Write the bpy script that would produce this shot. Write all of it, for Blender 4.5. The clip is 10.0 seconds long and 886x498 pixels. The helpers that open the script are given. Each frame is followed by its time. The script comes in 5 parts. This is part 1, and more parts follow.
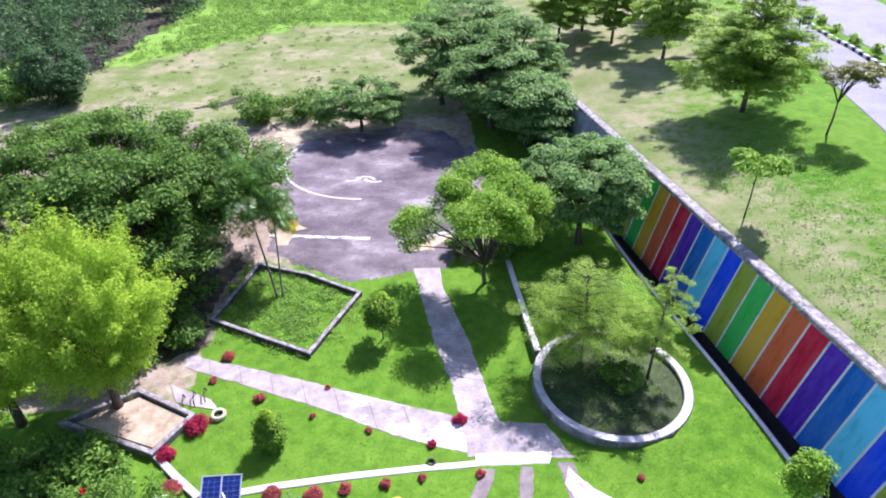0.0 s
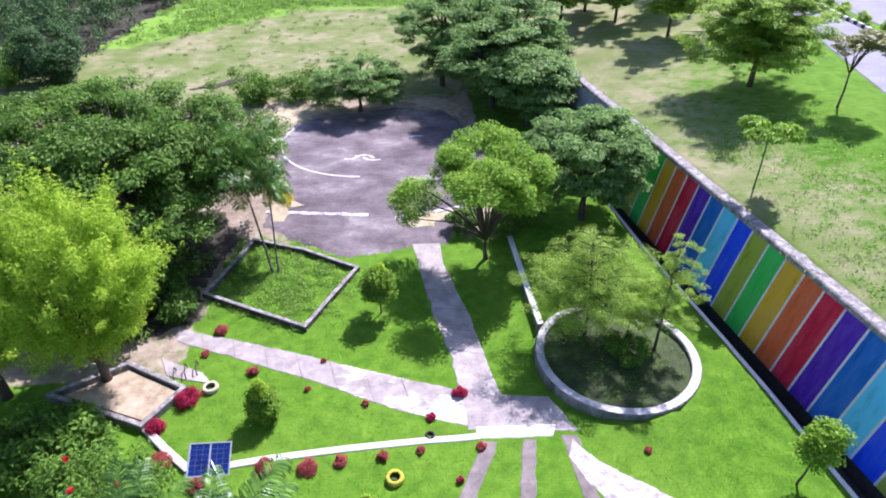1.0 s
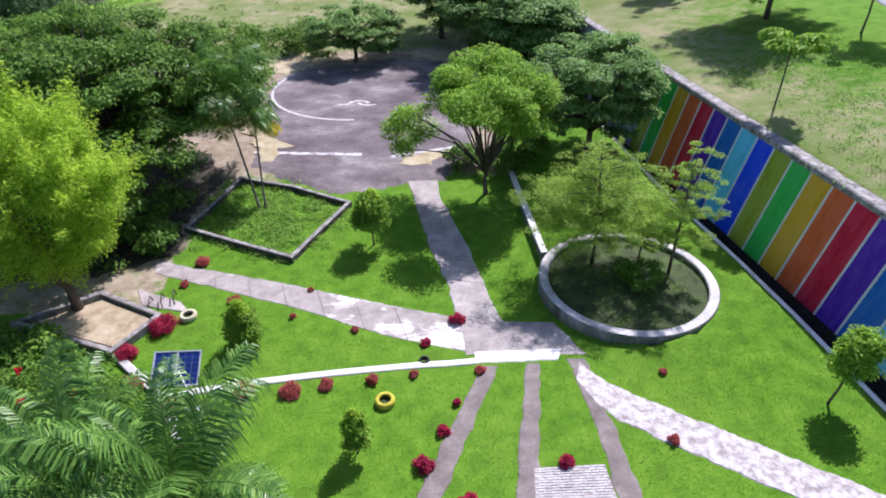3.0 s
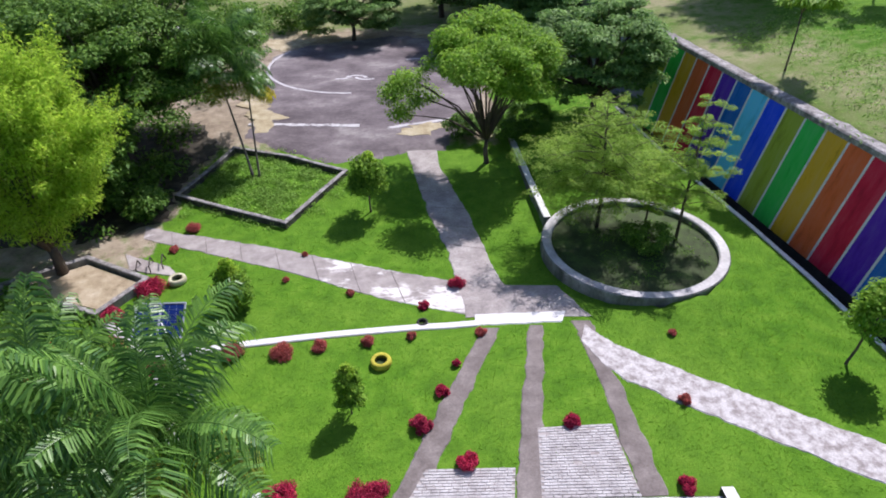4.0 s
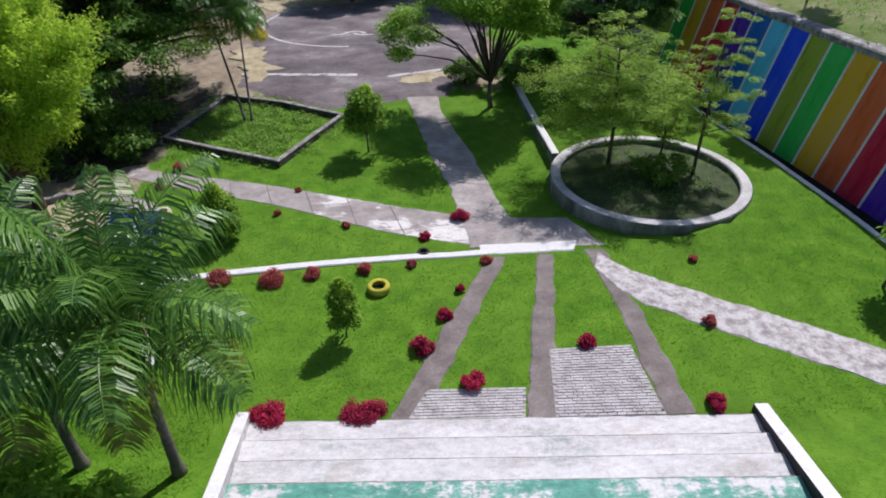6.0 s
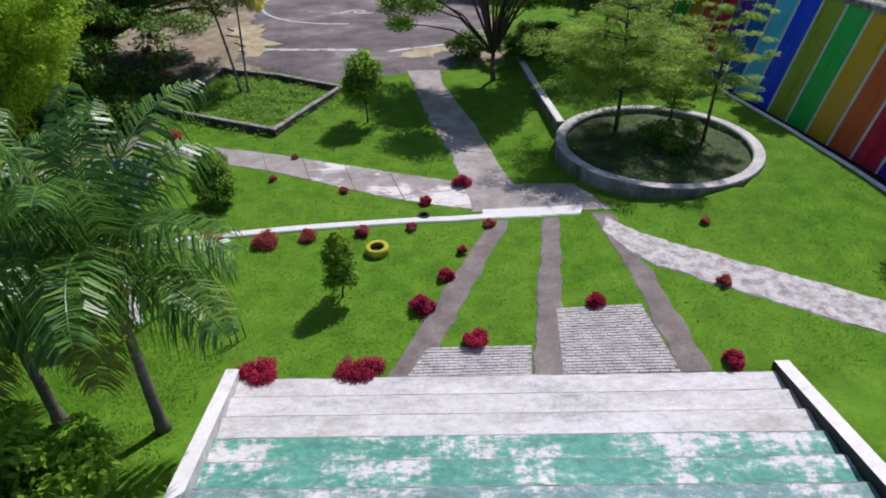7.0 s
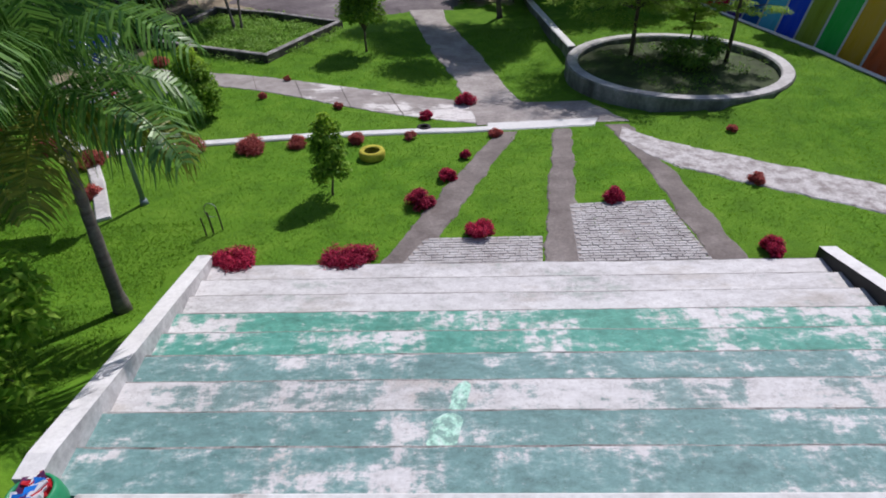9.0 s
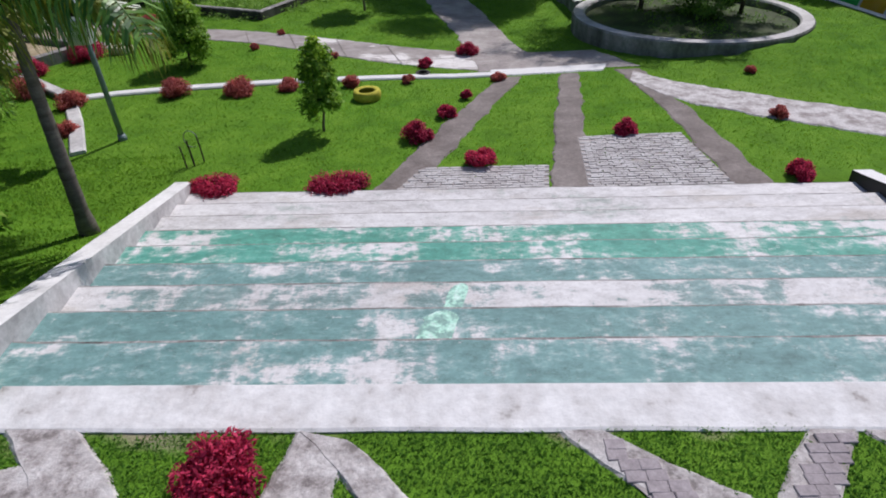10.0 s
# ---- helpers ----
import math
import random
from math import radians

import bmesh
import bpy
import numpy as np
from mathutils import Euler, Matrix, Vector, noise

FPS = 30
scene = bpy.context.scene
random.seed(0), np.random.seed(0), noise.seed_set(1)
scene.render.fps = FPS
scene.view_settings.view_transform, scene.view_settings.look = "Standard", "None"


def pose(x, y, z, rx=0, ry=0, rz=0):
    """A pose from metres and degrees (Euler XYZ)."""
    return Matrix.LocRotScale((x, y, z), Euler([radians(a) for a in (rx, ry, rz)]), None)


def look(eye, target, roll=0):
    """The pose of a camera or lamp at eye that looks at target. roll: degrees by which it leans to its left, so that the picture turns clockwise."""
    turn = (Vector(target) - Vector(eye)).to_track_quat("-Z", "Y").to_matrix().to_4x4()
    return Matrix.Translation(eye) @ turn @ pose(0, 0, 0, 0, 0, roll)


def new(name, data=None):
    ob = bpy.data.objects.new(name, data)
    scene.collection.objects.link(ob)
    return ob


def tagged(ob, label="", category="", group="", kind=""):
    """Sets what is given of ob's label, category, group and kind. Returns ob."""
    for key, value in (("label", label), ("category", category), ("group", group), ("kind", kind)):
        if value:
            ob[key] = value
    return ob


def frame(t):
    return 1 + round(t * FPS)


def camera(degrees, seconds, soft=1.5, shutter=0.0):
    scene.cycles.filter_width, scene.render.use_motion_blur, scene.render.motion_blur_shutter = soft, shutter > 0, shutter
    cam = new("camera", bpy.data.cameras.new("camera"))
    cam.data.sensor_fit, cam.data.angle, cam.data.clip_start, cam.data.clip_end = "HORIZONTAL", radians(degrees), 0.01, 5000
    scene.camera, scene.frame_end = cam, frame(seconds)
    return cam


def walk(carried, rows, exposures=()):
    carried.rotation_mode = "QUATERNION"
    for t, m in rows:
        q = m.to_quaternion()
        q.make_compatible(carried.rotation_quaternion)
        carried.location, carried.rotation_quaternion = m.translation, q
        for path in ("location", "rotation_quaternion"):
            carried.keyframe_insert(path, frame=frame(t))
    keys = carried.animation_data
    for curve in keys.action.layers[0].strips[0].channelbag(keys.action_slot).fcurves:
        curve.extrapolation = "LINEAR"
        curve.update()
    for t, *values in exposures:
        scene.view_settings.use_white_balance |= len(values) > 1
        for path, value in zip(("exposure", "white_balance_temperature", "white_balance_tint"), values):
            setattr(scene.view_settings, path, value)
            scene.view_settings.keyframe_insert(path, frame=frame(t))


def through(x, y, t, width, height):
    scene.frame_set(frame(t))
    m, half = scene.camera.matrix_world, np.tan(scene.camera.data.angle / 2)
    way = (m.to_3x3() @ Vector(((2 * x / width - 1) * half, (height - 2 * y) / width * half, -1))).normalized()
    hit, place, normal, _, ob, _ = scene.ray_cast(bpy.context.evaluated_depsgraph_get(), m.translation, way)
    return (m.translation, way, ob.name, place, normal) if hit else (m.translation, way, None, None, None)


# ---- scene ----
cam = camera(73.75, 10.0, soft=1.9)
ROWS = [
    (0.0, -0.573, 1.690, 19.661, -1.65, -32.68, 1.15),
    (0.5, -0.567, 1.715, 18.993, -1.61, -32.86, 1.19),
    (1.0, -0.537, 1.781, 18.173, -1.53, -33.04, 1.20),
    (1.5, -0.485, 1.790, 17.318, -1.45, -33.31, 1.33),
    (2.0, -0.427, 1.800, 16.316, -1.39, -33.54, 1.43),
    (2.5, -0.313, 1.770, 15.503, -1.16, -33.70, 1.68),
    (4.0, -0.245, 1.738, 13.038, -0.92, -34.03, 1.92),
    (4.5, -0.240, 1.709, 12.391, -0.83, -34.19, 1.99),
    (5.0, -0.273, 1.665, 11.671, -0.86, -34.28, 2.02),
    (5.5, -0.324, 1.623, 11.031, -0.83, -34.32, 2.09),
    (7.0, -0.409, 1.591, 9.085, -0.64, -34.35, 2.06),
    (7.5, -0.415, 1.563, 8.441, -0.55, -34.32, 2.09),
    (8.0, -0.450, 1.507, 7.711, -0.49, -34.22, 2.02),
    (8.5, -0.429, 1.458, 7.046, -0.29, -34.27, 2.00),
    (9.0, -0.401, 1.428, 6.335, -0.11, -34.34, 2.02),
    (9.5, -0.380, 1.425, 5.648, 0.15, -34.34, 2.14),
    (10.0, -0.333, 1.431, 4.778, 0.37, -34.18, 2.24),
]
walk(cam, [(t, pose(x, y, z, 90 + p, 0, w) @ pose(0, 0, 0, 0, 0, -r)) for t, x, y, z, w, p, r in ROWS],
     exposures=[(0.0, 0.97, 5720, 33), (1.0, 0.86, 5780, 31), (2.5, 0.61, 5900, 26), (4.0, 0.22, 6080, 21), (5.5, -0.07, 6160, 18), (7.5, -0.27, 6200, 18), (10.0, -0.37, 6200, 17)])

# world and sun: clear sky, sun high beyond the court
SUN_EL, SUN_AZ = radians(50), radians(33)   # azimuth from +y towards +x
world = bpy.data.worlds.new("world")
scene.world = world
world.use_nodes = True
wn = world.node_tree
sky = wn.nodes.new("ShaderNodeTexSky")
sky.sky_type, sky.sun_disc = "NISHITA", False
sky.sun_elevation, sky.sun_rotation = SUN_EL, SUN_AZ
wn.links.new(sky.outputs[0], wn.nodes["Background"].inputs[0])
wn.nodes["Background"].inputs[1].default_value = 0.11
sun = new("sun", bpy.data.lights.new("sun", "SUN"))
sun.data.energy, sun.data.angle, sun.data.color = 4.9, radians(0.53), (1.0, 0.96, 0.9)
sun_way = Vector((math.sin(SUN_AZ) * math.cos(SUN_EL), math.cos(SUN_AZ) * math.cos(SUN_EL), math.sin(SUN_EL)))
sun.matrix_world = look(sun_way * 60, (0, 0, 0))


# ---- materials ----
class Nodes:
    """A small builder for node materials."""

    def __init__(self, name):
        self.mat = bpy.data.materials.new(name)
        self.mat.use_nodes = True
        self.t = self.mat.node_tree
        self.bsdf = self.t.nodes["Principled BSDF"]
        self.out = self.t.nodes["Material Output"]
        self.coord = self.node("ShaderNodeTexCoord").outputs["Object"]

    def node(self, kind, **given):
        n = self.t.nodes.new(kind)
        for k, v in given.items():
            n.inputs[k].default_value = v
        return n

    def link(self, a, b):
        self.t.links.new(a, b)

    def place(self):
        return self.node("ShaderNodeNewGeometry").outputs["Position"]

    def noise(self, scale, detail=5, rough=0.6, stretch=(1, 1, 1), vector=None):
        m = self.node("ShaderNodeMapping", Scale=stretch)
        self.link(vector or self.place(), m.inputs["Vector"])
        n = self.node("ShaderNodeTexNoise", Scale=scale, Detail=detail, Roughness=rough)
        self.link(m.outputs[0], n.inputs["Vector"])
        return n.outputs["Fac"]

    def ramp(self, fac, stops):
        r = self.node("ShaderNodeValToRGB").color_ramp
        n = self.t.nodes[-1]
        while len(r.elements) < len(stops):
            r.elements.new(0.5)
        for e, (p, c) in zip(r.elements, stops):
            e.position, e.color = p, (*c, 1) if len(c) == 3 else c
        self.link(fac, n.inputs[0])
        return n.outputs[0]

    def mix(self, fac, a, b, blend="MIX"):
        n = self.t.nodes.new("ShaderNodeMix")
        n.data_type, n.blend_type = "RGBA", blend
        for sock, v in ((n.inputs[0], fac), (n.inputs[6], a), (n.inputs[7], b)):
            if isinstance(v, (int, float)):
                sock.default_value = v
            elif isinstance(v, tuple):
                sock.default_value = (*v, 1)
            else:
                self.link(v, sock)
        return n.outputs[2]

    def bump(self, fac, strength=0.4, dist=0.02):
        n = self.node("ShaderNodeBump", Strength=strength, Distance=dist)
        self.link(fac, n.inputs["Height"])
        self.link(n.outputs[0], self.bsdf.inputs["Normal"])

    def done(self, colour, rough=0.8, metal=0.0, spec=0.3):
        s = self.bsdf.inputs
        if isinstance(colour, tuple):
            s["Base Color"].default_value = (*colour, 1)
        else:
            self.link(colour, s["Base Color"])
        s["Roughness"].default_value, s["Metallic"].default_value = rough, metal
        s["Specular IOR Level"].default_value = spec
        return self.mat


BLACK, WHITE = (0, 0, 0), (1, 1, 1)


def worn(name, stops, scale=1.2, fine=14, rough=0.85, bump=0.3, stretch=(1, 1, 1), grain=0.35):
    """Mineral surface: large blotches through a ramp, with fine grain over it."""
    n = Nodes(name)
    base = n.ramp(n.noise(scale, 6, 0.65, stretch), stops)
    g = n.noise(fine, 4, 0.7)
    shade = n.ramp(g, [(0.3, (1 - grain,) * 3), (0.7, (1, 1, 1))])
    n.bump(g, bump)
    return n.done(n.mix(1.0, base, shade, "MULTIPLY"), rough)


def leafy(name, dark, light, through=0.35, rough=0.62, spec=0.22):
    """Leaves: every leaf differs between two greens, and lets some light through."""
    n = Nodes(name)
    isl = n.node("ShaderNodeNewGeometry").outputs["Random Per Island"]
    big = n.noise(0.7, 2)
    c = n.ramp(isl, [(0.0, dark), (1.0, light)])
    c = n.mix(0.6, c, n.ramp(big, [(0.35, (0.72, 0.76, 0.7)), (0.65, (1.15, 1.1, 1.0))]), "MULTIPLY")
    n.done(c, rough, spec=spec)
    tr = n.t.nodes.new("ShaderNodeBsdfTranslucent")
    n.link(c, tr.inputs[0])
    m = n.t.nodes.new("ShaderNodeMixShader")
    m.inputs[0].default_value = through
    n.link(n.bsdf.outputs[0], m.inputs[1])
    n.link(tr.outputs[0], m.inputs[2])
    n.link(m.outputs[0], n.out.inputs[0])
    return n.mat


def plain(name, colour, rough=0.6, metal=0.0, vary=0.25, scale=9):
    n = Nodes(name)
    f = n.noise(scale, 4)
    c = n.ramp(f, [(0.3, tuple(v * (1 - vary) for v in colour)), (0.7, colour)])
    n.bump(f, 0.15, 0.01)
    return n.done(c, rough, metal)


def painted(name, colour):
    """Wall paint on rough plaster: rain streaks, chalky fading, fine grain."""
    n = Nodes(name)
    streak = n.noise(2.2, 6, 0.7, (1, 1, 0.12))
    fade = n.noise(0.6, 4)
    dirty = tuple(v * 0.55 for v in colour)
    pale = tuple(min(1, v * 0.9 + 0.06) for v in colour)
    c = n.ramp(streak, [(0.28, dirty), (0.45, colour), (0.72, pale)])
    c = n.mix(n.ramp(fade, [(0.4, BLACK), (0.75, (0.3, 0.3, 0.3))]), c, tuple(v * 0.8 for v in colour))
    n.bump(n.noise(25, 3), 0.25, 0.01)
    return n.done(c, 0.75)


def step_paint(name, paint, cover, pale=0.88):
    """Concrete tread with worn paint: the lower the cover, the barer. Wear runs in blocks, drips and scrapes."""
    n = Nodes(name)
    info = n.node("ShaderNodeObjectInfo").outputs["Random"]
    shift = n.node("ShaderNodeVectorMath")
    shift.operation = "MULTIPLY_ADD"
    n.link(info, shift.inputs[0])
    shift.inputs[1].default_value = (9, 0, 5)
    n.link(n.place(), shift.inputs[2])
    at = shift.outputs[0]
    cloud = n.noise(1.5, 10, 0.68, (0.42, 1.15, 1), at)
    column = n.noise(0.8, 3, 0.5, (1.2, 0.1, 0.1))
    drip = n.noise(4.0, 6, 0.7, (1, 0.35, 0.3), at)
    fine = n.noise(7.0, 7, 0.75, (0.7, 1.2, 1), at)
    grit = n.noise(18, 5, 0.75)
    bare = n.ramp(n.mix(0.5, cloud, fine), [(0.36, (0.47, 0.455, 0.45)), (0.48, (0.66, 0.65, 0.65)), (0.62, (0.84, 0.835, 0.835))])
    bare = n.mix(1.0, bare, (pale, pale * 0.99, pale * 0.985), "MULTIPLY")
    bare = n.mix(n.ramp(n.noise(1.1, 8, 0.7, (0.6, 1.4, 1)), [(0.55, BLACK), (0.66, (0.5, 0.5, 0.5))]), bare, (0.44, 0.39, 0.34))
    col = n.ramp(n.mix(0.5, cloud, fine), [(0.36, tuple(v * 0.62 for v in paint)), (0.5, paint), (0.62, tuple(min(1, v * 1.15 + 0.05) for v in paint))])
    share = n.mix(0.4, n.mix(0.35, cloud, column), n.mix(0.5, drip, fine))
    mask = n.ramp(share, [(cover - 0.035, WHITE), (cover - 0.005, (0.75, 0.75, 0.75)), (cover + 0.02, BLACK)])
    c = n.mix(mask, bare, col)
    c = n.mix(n.ramp(n.noise(9, 6, 0.8, (0.5, 1, 1), at), [(0.62, BLACK), (0.68, (0.6, 0.6, 0.6))]), c, (0.74, 0.73, 0.72))
    c = n.mix(1.0, c, n.ramp(grit, [(0.28, (0.78, 0.77, 0.76)), (0.5, WHITE)]), "MULTIPLY")
    crack = n.ramp(n.noise(1.2, 6, 0.7, (1, 1.4, 1)), [(0.494, WHITE), (0.5, (0.7, 0.68, 0.66)), (0.506, WHITE)])
    n.bump(grit, 0.25, 0.01)
    return n.done(n.mix(1.0, c, crack, "MULTIPLY"), 0.7)


def ground_material():
    n = Nodes("ground_cover")
    at = n.node("ShaderNodeAttribute")
    at.attribute_name = "cover"
    sep = n.t.nodes.new("ShaderNodeSeparateColor")
    n.link(at.outputs["Color"], sep.inputs[0])
    big, mid, fine = n.noise(0.22, 5), n.noise(1.4, 6, 0.65), n.noise(17, 5, 0.75)
    lawn = n.ramp(mid, [(0.3, (0.048, 0.135, 0.010)), (0.5, (0.090, 0.222, 0.014)), (0.72, (0.155, 0.30, 0.028))])
    lawn = n.mix(n.ramp(big, [(0.35, BLACK), (0.7, (0.55, 0.55, 0.55))]), lawn, (0.15, 0.27, 0.03))
    lawn = n.mix(n.ramp(n.noise(6.5, 3, 0.6), [(0.55, BLACK), (0.72, (0.6, 0.6, 0.6))]), lawn, (0.05, 0.13, 0.012))
    dry = n.ramp(n.noise(0.3, 9, 0.62), [(0.34, (0.14, 0.195, 0.05)), (0.5, (0.205, 0.235, 0.095)), (0.64, (0.32, 0.295, 0.175))])
    dirt = n.ramp(n.noise(1.1, 7, 0.7), [(0.3, (0.20, 0.16, 0.12)), (0.5, (0.33, 0.27, 0.20)), (0.7, (0.47, 0.41, 0.32))])
    crop = n.ramp(n.noise(0.5, 6, 0.7), [(0.3, (0.14, 0.28, 0.035)), (0.7, (0.25, 0.43, 0.075))])

    def edge(channel):
        a = n.t.nodes.new("ShaderNodeMath")
        a.operation = "MULTIPLY_ADD"
        n.link(mid, a.inputs[0])
        a.inputs[1].default_value = 0.9
        b = n.t.nodes.new("ShaderNodeMath")
        b.operation = "ADD"
        n.link(sep.outputs[channel], a.inputs[2])
        n.link(a.outputs[0], b.inputs[0])
        b.inputs[1].default_value = -0.45
        return n.ramp(b.outputs[0], [(0.38, BLACK), (0.62, WHITE)])

    c = n.mix(edge(0), lawn, dry)
    c = n.mix(edge(2), c, crop)
    c = n.mix(edge(1), c, dirt)
    c = n.mix(1.0, c, n.ramp(fine, [(0.25, (0.7, 0.7, 0.66)), (0.6, (1.05, 1.05, 1.03))]), "MULTIPLY")
    n.bump(fine, 0.5, 0.04)
    return n.done(c, 0.95, spec=0.1)


GROUND = ground_material()
CONCRETE = worn("path_concrete", [(0.3, (0.28, 0.245, 0.235)), (0.5, (0.42, 0.375, 0.355)), (0.7, (0.58, 0.535, 0.505))], 1.0, 12)
PALE = worn("pale_concrete", [(0.3, (0.42, 0.40, 0.40)), (0.5, (0.62, 0.60, 0.59)), (0.7, (0.78, 0.77, 0.76))], 1.3, 10)
PALE_PATH = worn("peeling_path", [(0.36, (0.32, 0.28, 0.27)), (0.46, (0.48, 0.44, 0.43)), (0.58, (0.68, 0.65, 0.64))], 4.0, 22, bump=0.5)


def patchy_path():
    """Grey concrete whose pale coating has held towards the crossing and along the lower edge."""
    n = Nodes("patchy_path")
    sep = n.t.nodes.new("ShaderNodeSeparateXYZ")
    n.link(n.place(), sep.inputs[0])
    held = n.node("ShaderNodeMapRange")
    n.link(sep.outputs["X"], held.inputs["Value"])
    for k, v in (("From Min", -7.5), ("From Max", -1.0), ("To Min", 0.0), ("To Max", 0.10)):
        held.inputs[k].default_value = v
    add = n.t.nodes.new("ShaderNodeMath")
    n.link(n.noise(1.0, 8, 0.66, (0.6, 1.2, 1)), add.inputs[0])
    n.link(held.outputs[0], add.inputs[1])
    grain = n.noise(11, 5, 0.7)
    grey = n.ramp(n.noise(1.6, 6, 0.65), [(0.32, (0.235, 0.205, 0.195)), (0.5, (0.33, 0.295, 0.28)), (0.7, (0.43, 0.39, 0.37))])
    c = n.mix(n.ramp(add.outputs[0], [(0.60, BLACK), (0.66, WHITE)]), grey, n.ramp(grain, [(0.3, (0.56, 0.53, 0.51)), (0.6, (0.74, 0.71, 0.69))]))
    n.bump(grain, 0.3)
    return n.done(c, 0.85)


LEFT_PATH = patchy_path()
FLAG = worn("rough_flagstone", [(0.36, (0.25, 0.22, 0.21)), (0.44, (0.44, 0.40, 0.385)), (0.52, (0.56, 0.52, 0.505)), (0.64, (0.70, 0.67, 0.65))], 5.5, 26, bump=0.7)
GRITTY = worn("dirt_concrete", [(0.3, (0.15, 0.125, 0.115)), (0.5, (0.235, 0.20, 0.185)), (0.72, (0.34, 0.30, 0.28))], 1.4, 16)
WHITEWASH = worn("whitewash", [(0.25, (0.5, 0.49, 0.48)), (0.4, (0.74, 0.73, 0.72)), (0.7, (0.84, 0.83, 0.82))], 2.0, 14, grain=0.2)
STAINED = worn("stained_whitewash", [(0.30, (0.36, 0.33, 0.31)), (0.38, (0.62, 0.60, 0.585)), (0.55, (0.76, 0.75, 0.74)), (0.7, (0.84, 0.83, 0.82))], 2.6, 9, grain=0.2, bump=0.5)
MOSSY = worn("mossy_wall", [(0.3, (0.07, 0.08, 0.06)), (0.5, (0.19, 0.20, 0.175)), (0.7, (0.36, 0.37, 0.34))], 1.8, 12, stretch=(1, 1, 0.4))
# blotchy concrete, near black for faces turned away from the sun
SHADED_WALL = worn("shaded_wall", [(0.3, (0.03, 0.03, 0.025)), (0.5, (0.075, 0.072, 0.06)), (0.72, (0.17, 0.165, 0.145))], 1.8, 12, stretch=(1, 1, 0.4))
COPING = worn("coping_stone", [(0.3, (0.13, 0.12, 0.11)), (0.5, (0.30, 0.28, 0.27)), (0.7, (0.55, 0.53, 0.51))], 3.0, 12)
COURT = worn("court_concrete", [(0.34, (0.105, 0.086, 0.09)), (0.46, (0.165, 0.137, 0.143)), (0.56, (0.22, 0.187, 0.19)), (0.68, (0.36, 0.33, 0.315))], 0.38, 5, stretch=(0.85, 1.1, 1), grain=0.3)
LINE = worn("line_paint", [(0.36, (0.26, 0.23, 0.235)), (0.48, (0.66, 0.64, 0.64))], 2.6, 10)
SAND = worn("sand", [(0.3, (0.30, 0.23, 0.14)), (0.5, (0.48, 0.39, 0.26)), (0.7, (0.60, 0.51, 0.37))], 2.0, 20)
SOIL = worn("dark_soil", [(0.3, (0.035, 0.045, 0.018)), (0.5, (0.055, 0.085, 0.025)), (0.7, (0.085, 0.15, 0.03))], 1.5, 12)
# near-black mud: the shade down in the ditch is part of the colour
DITCH = worn("shaded_ditch_mud", [(0.3, (0.02, 0.02, 0.022)), (0.7, (0.055, 0.05, 0.05))], 1.5, 10)
STONE = worn("bare_wall", [(0.3, (0.16, 0.17, 0.19)), (0.5, (0.30, 0.32, 0.36)), (0.7, (0.44, 0.46, 0.52))], 0.9, 9, stretch=(1, 1, 0.3))
ROAD = worn("road_surface", [(0.3, (0.24, 0.24, 0.26)), (0.7, (0.33, 0.33, 0.355))], 0.5, 8)
BARK = worn("bark", [(0.3, (0.06, 0.045, 0.035)), (0.7, (0.17, 0.135, 0.10))], 4, 30, stretch=(1, 1, 0.3))
PALM_BARK = worn("palm_bark", [(0.3, (0.10, 0.085, 0.07)), (0.7, (0.24, 0.21, 0.18))], 5, 25, stretch=(0.3, 0.3, 3))
BRICK = worn("grey_paver", [(0.3, (0.38, 0.35, 0.34)), (0.5, (0.55, 0.52, 0.51)), (0.7, (0.68, 0.66, 0.65))], 3.0, 25)
PAVER = worn("mauve_paver", [(0.3, (0.28, 0.24, 0.25)), (0.7, (0.48, 0.43, 0.44))], 3.0, 25)
# black paint of the road kerb, and painted shade on the stairs' right wall
PAINT_SHADE_BLACK = plain("paint_shade_black", (0.02, 0.02, 0.022), 0.6)
RUBBER = plain("rubber", (0.025, 0.025, 0.025), 0.8)
YELLOW = worn("yellow_paint", [(0.3, (0.38, 0.34, 0.03)), (0.7, (0.66, 0.60, 0.07))], 4, 20)
CREAM = worn("cream_paint", [(0.3, (0.45, 0.42, 0.25)), (0.7, (0.75, 0.72, 0.52))], 4, 20)
STEEL = plain("galvanised_steel", (0.42, 0.44, 0.45), 0.4, 0.8)
GREY_BLUE = plain("weathered_pole_paint", (0.20, 0.26, 0.27), 0.5, 0.2)
RUST = plain("rusty_rod", (0.06, 0.045, 0.04), 0.8)
ALU = plain("aluminium", (0.75, 0.76, 0.78), 0.35, 0.7)
CELL = plain("solar_cell", (0.012, 0.03, 0.16), 0.15, 0.0, 0.4, 3)
BIN_GREEN = plain("green_plastic", (0.03, 0.30, 0.13), 0.4)
TRASH = [plain("litter_" + n, c, 0.35) for n, c in (("white", (0.75, 0.75, 0.78)), ("red", (0.5, 0.02, 0.03)), ("blue", (0.013, 0.179, 0.650)), ("plum", (0.12, 0.03, 0.10)))]
STRIPES = {n: painted("wall_" + n, c) for n, c in (
    ("olive", (0.308, 0.390, 0.033)), ("green", (0.025, 0.488, 0.073)), ("gold", (0.683, 0.390, 0.017)), ("orange", (0.683, 0.130, 0.033)),
    ("crimson", (0.585, 0.013, 0.048)), ("purple", (0.098, 0.019, 0.390)), ("blue", (0.01, 0.138, 0.5)), ("sky", (0.114, 0.585, 0.850)),
    ("royal", (0.013, 0.073, 0.812)))}
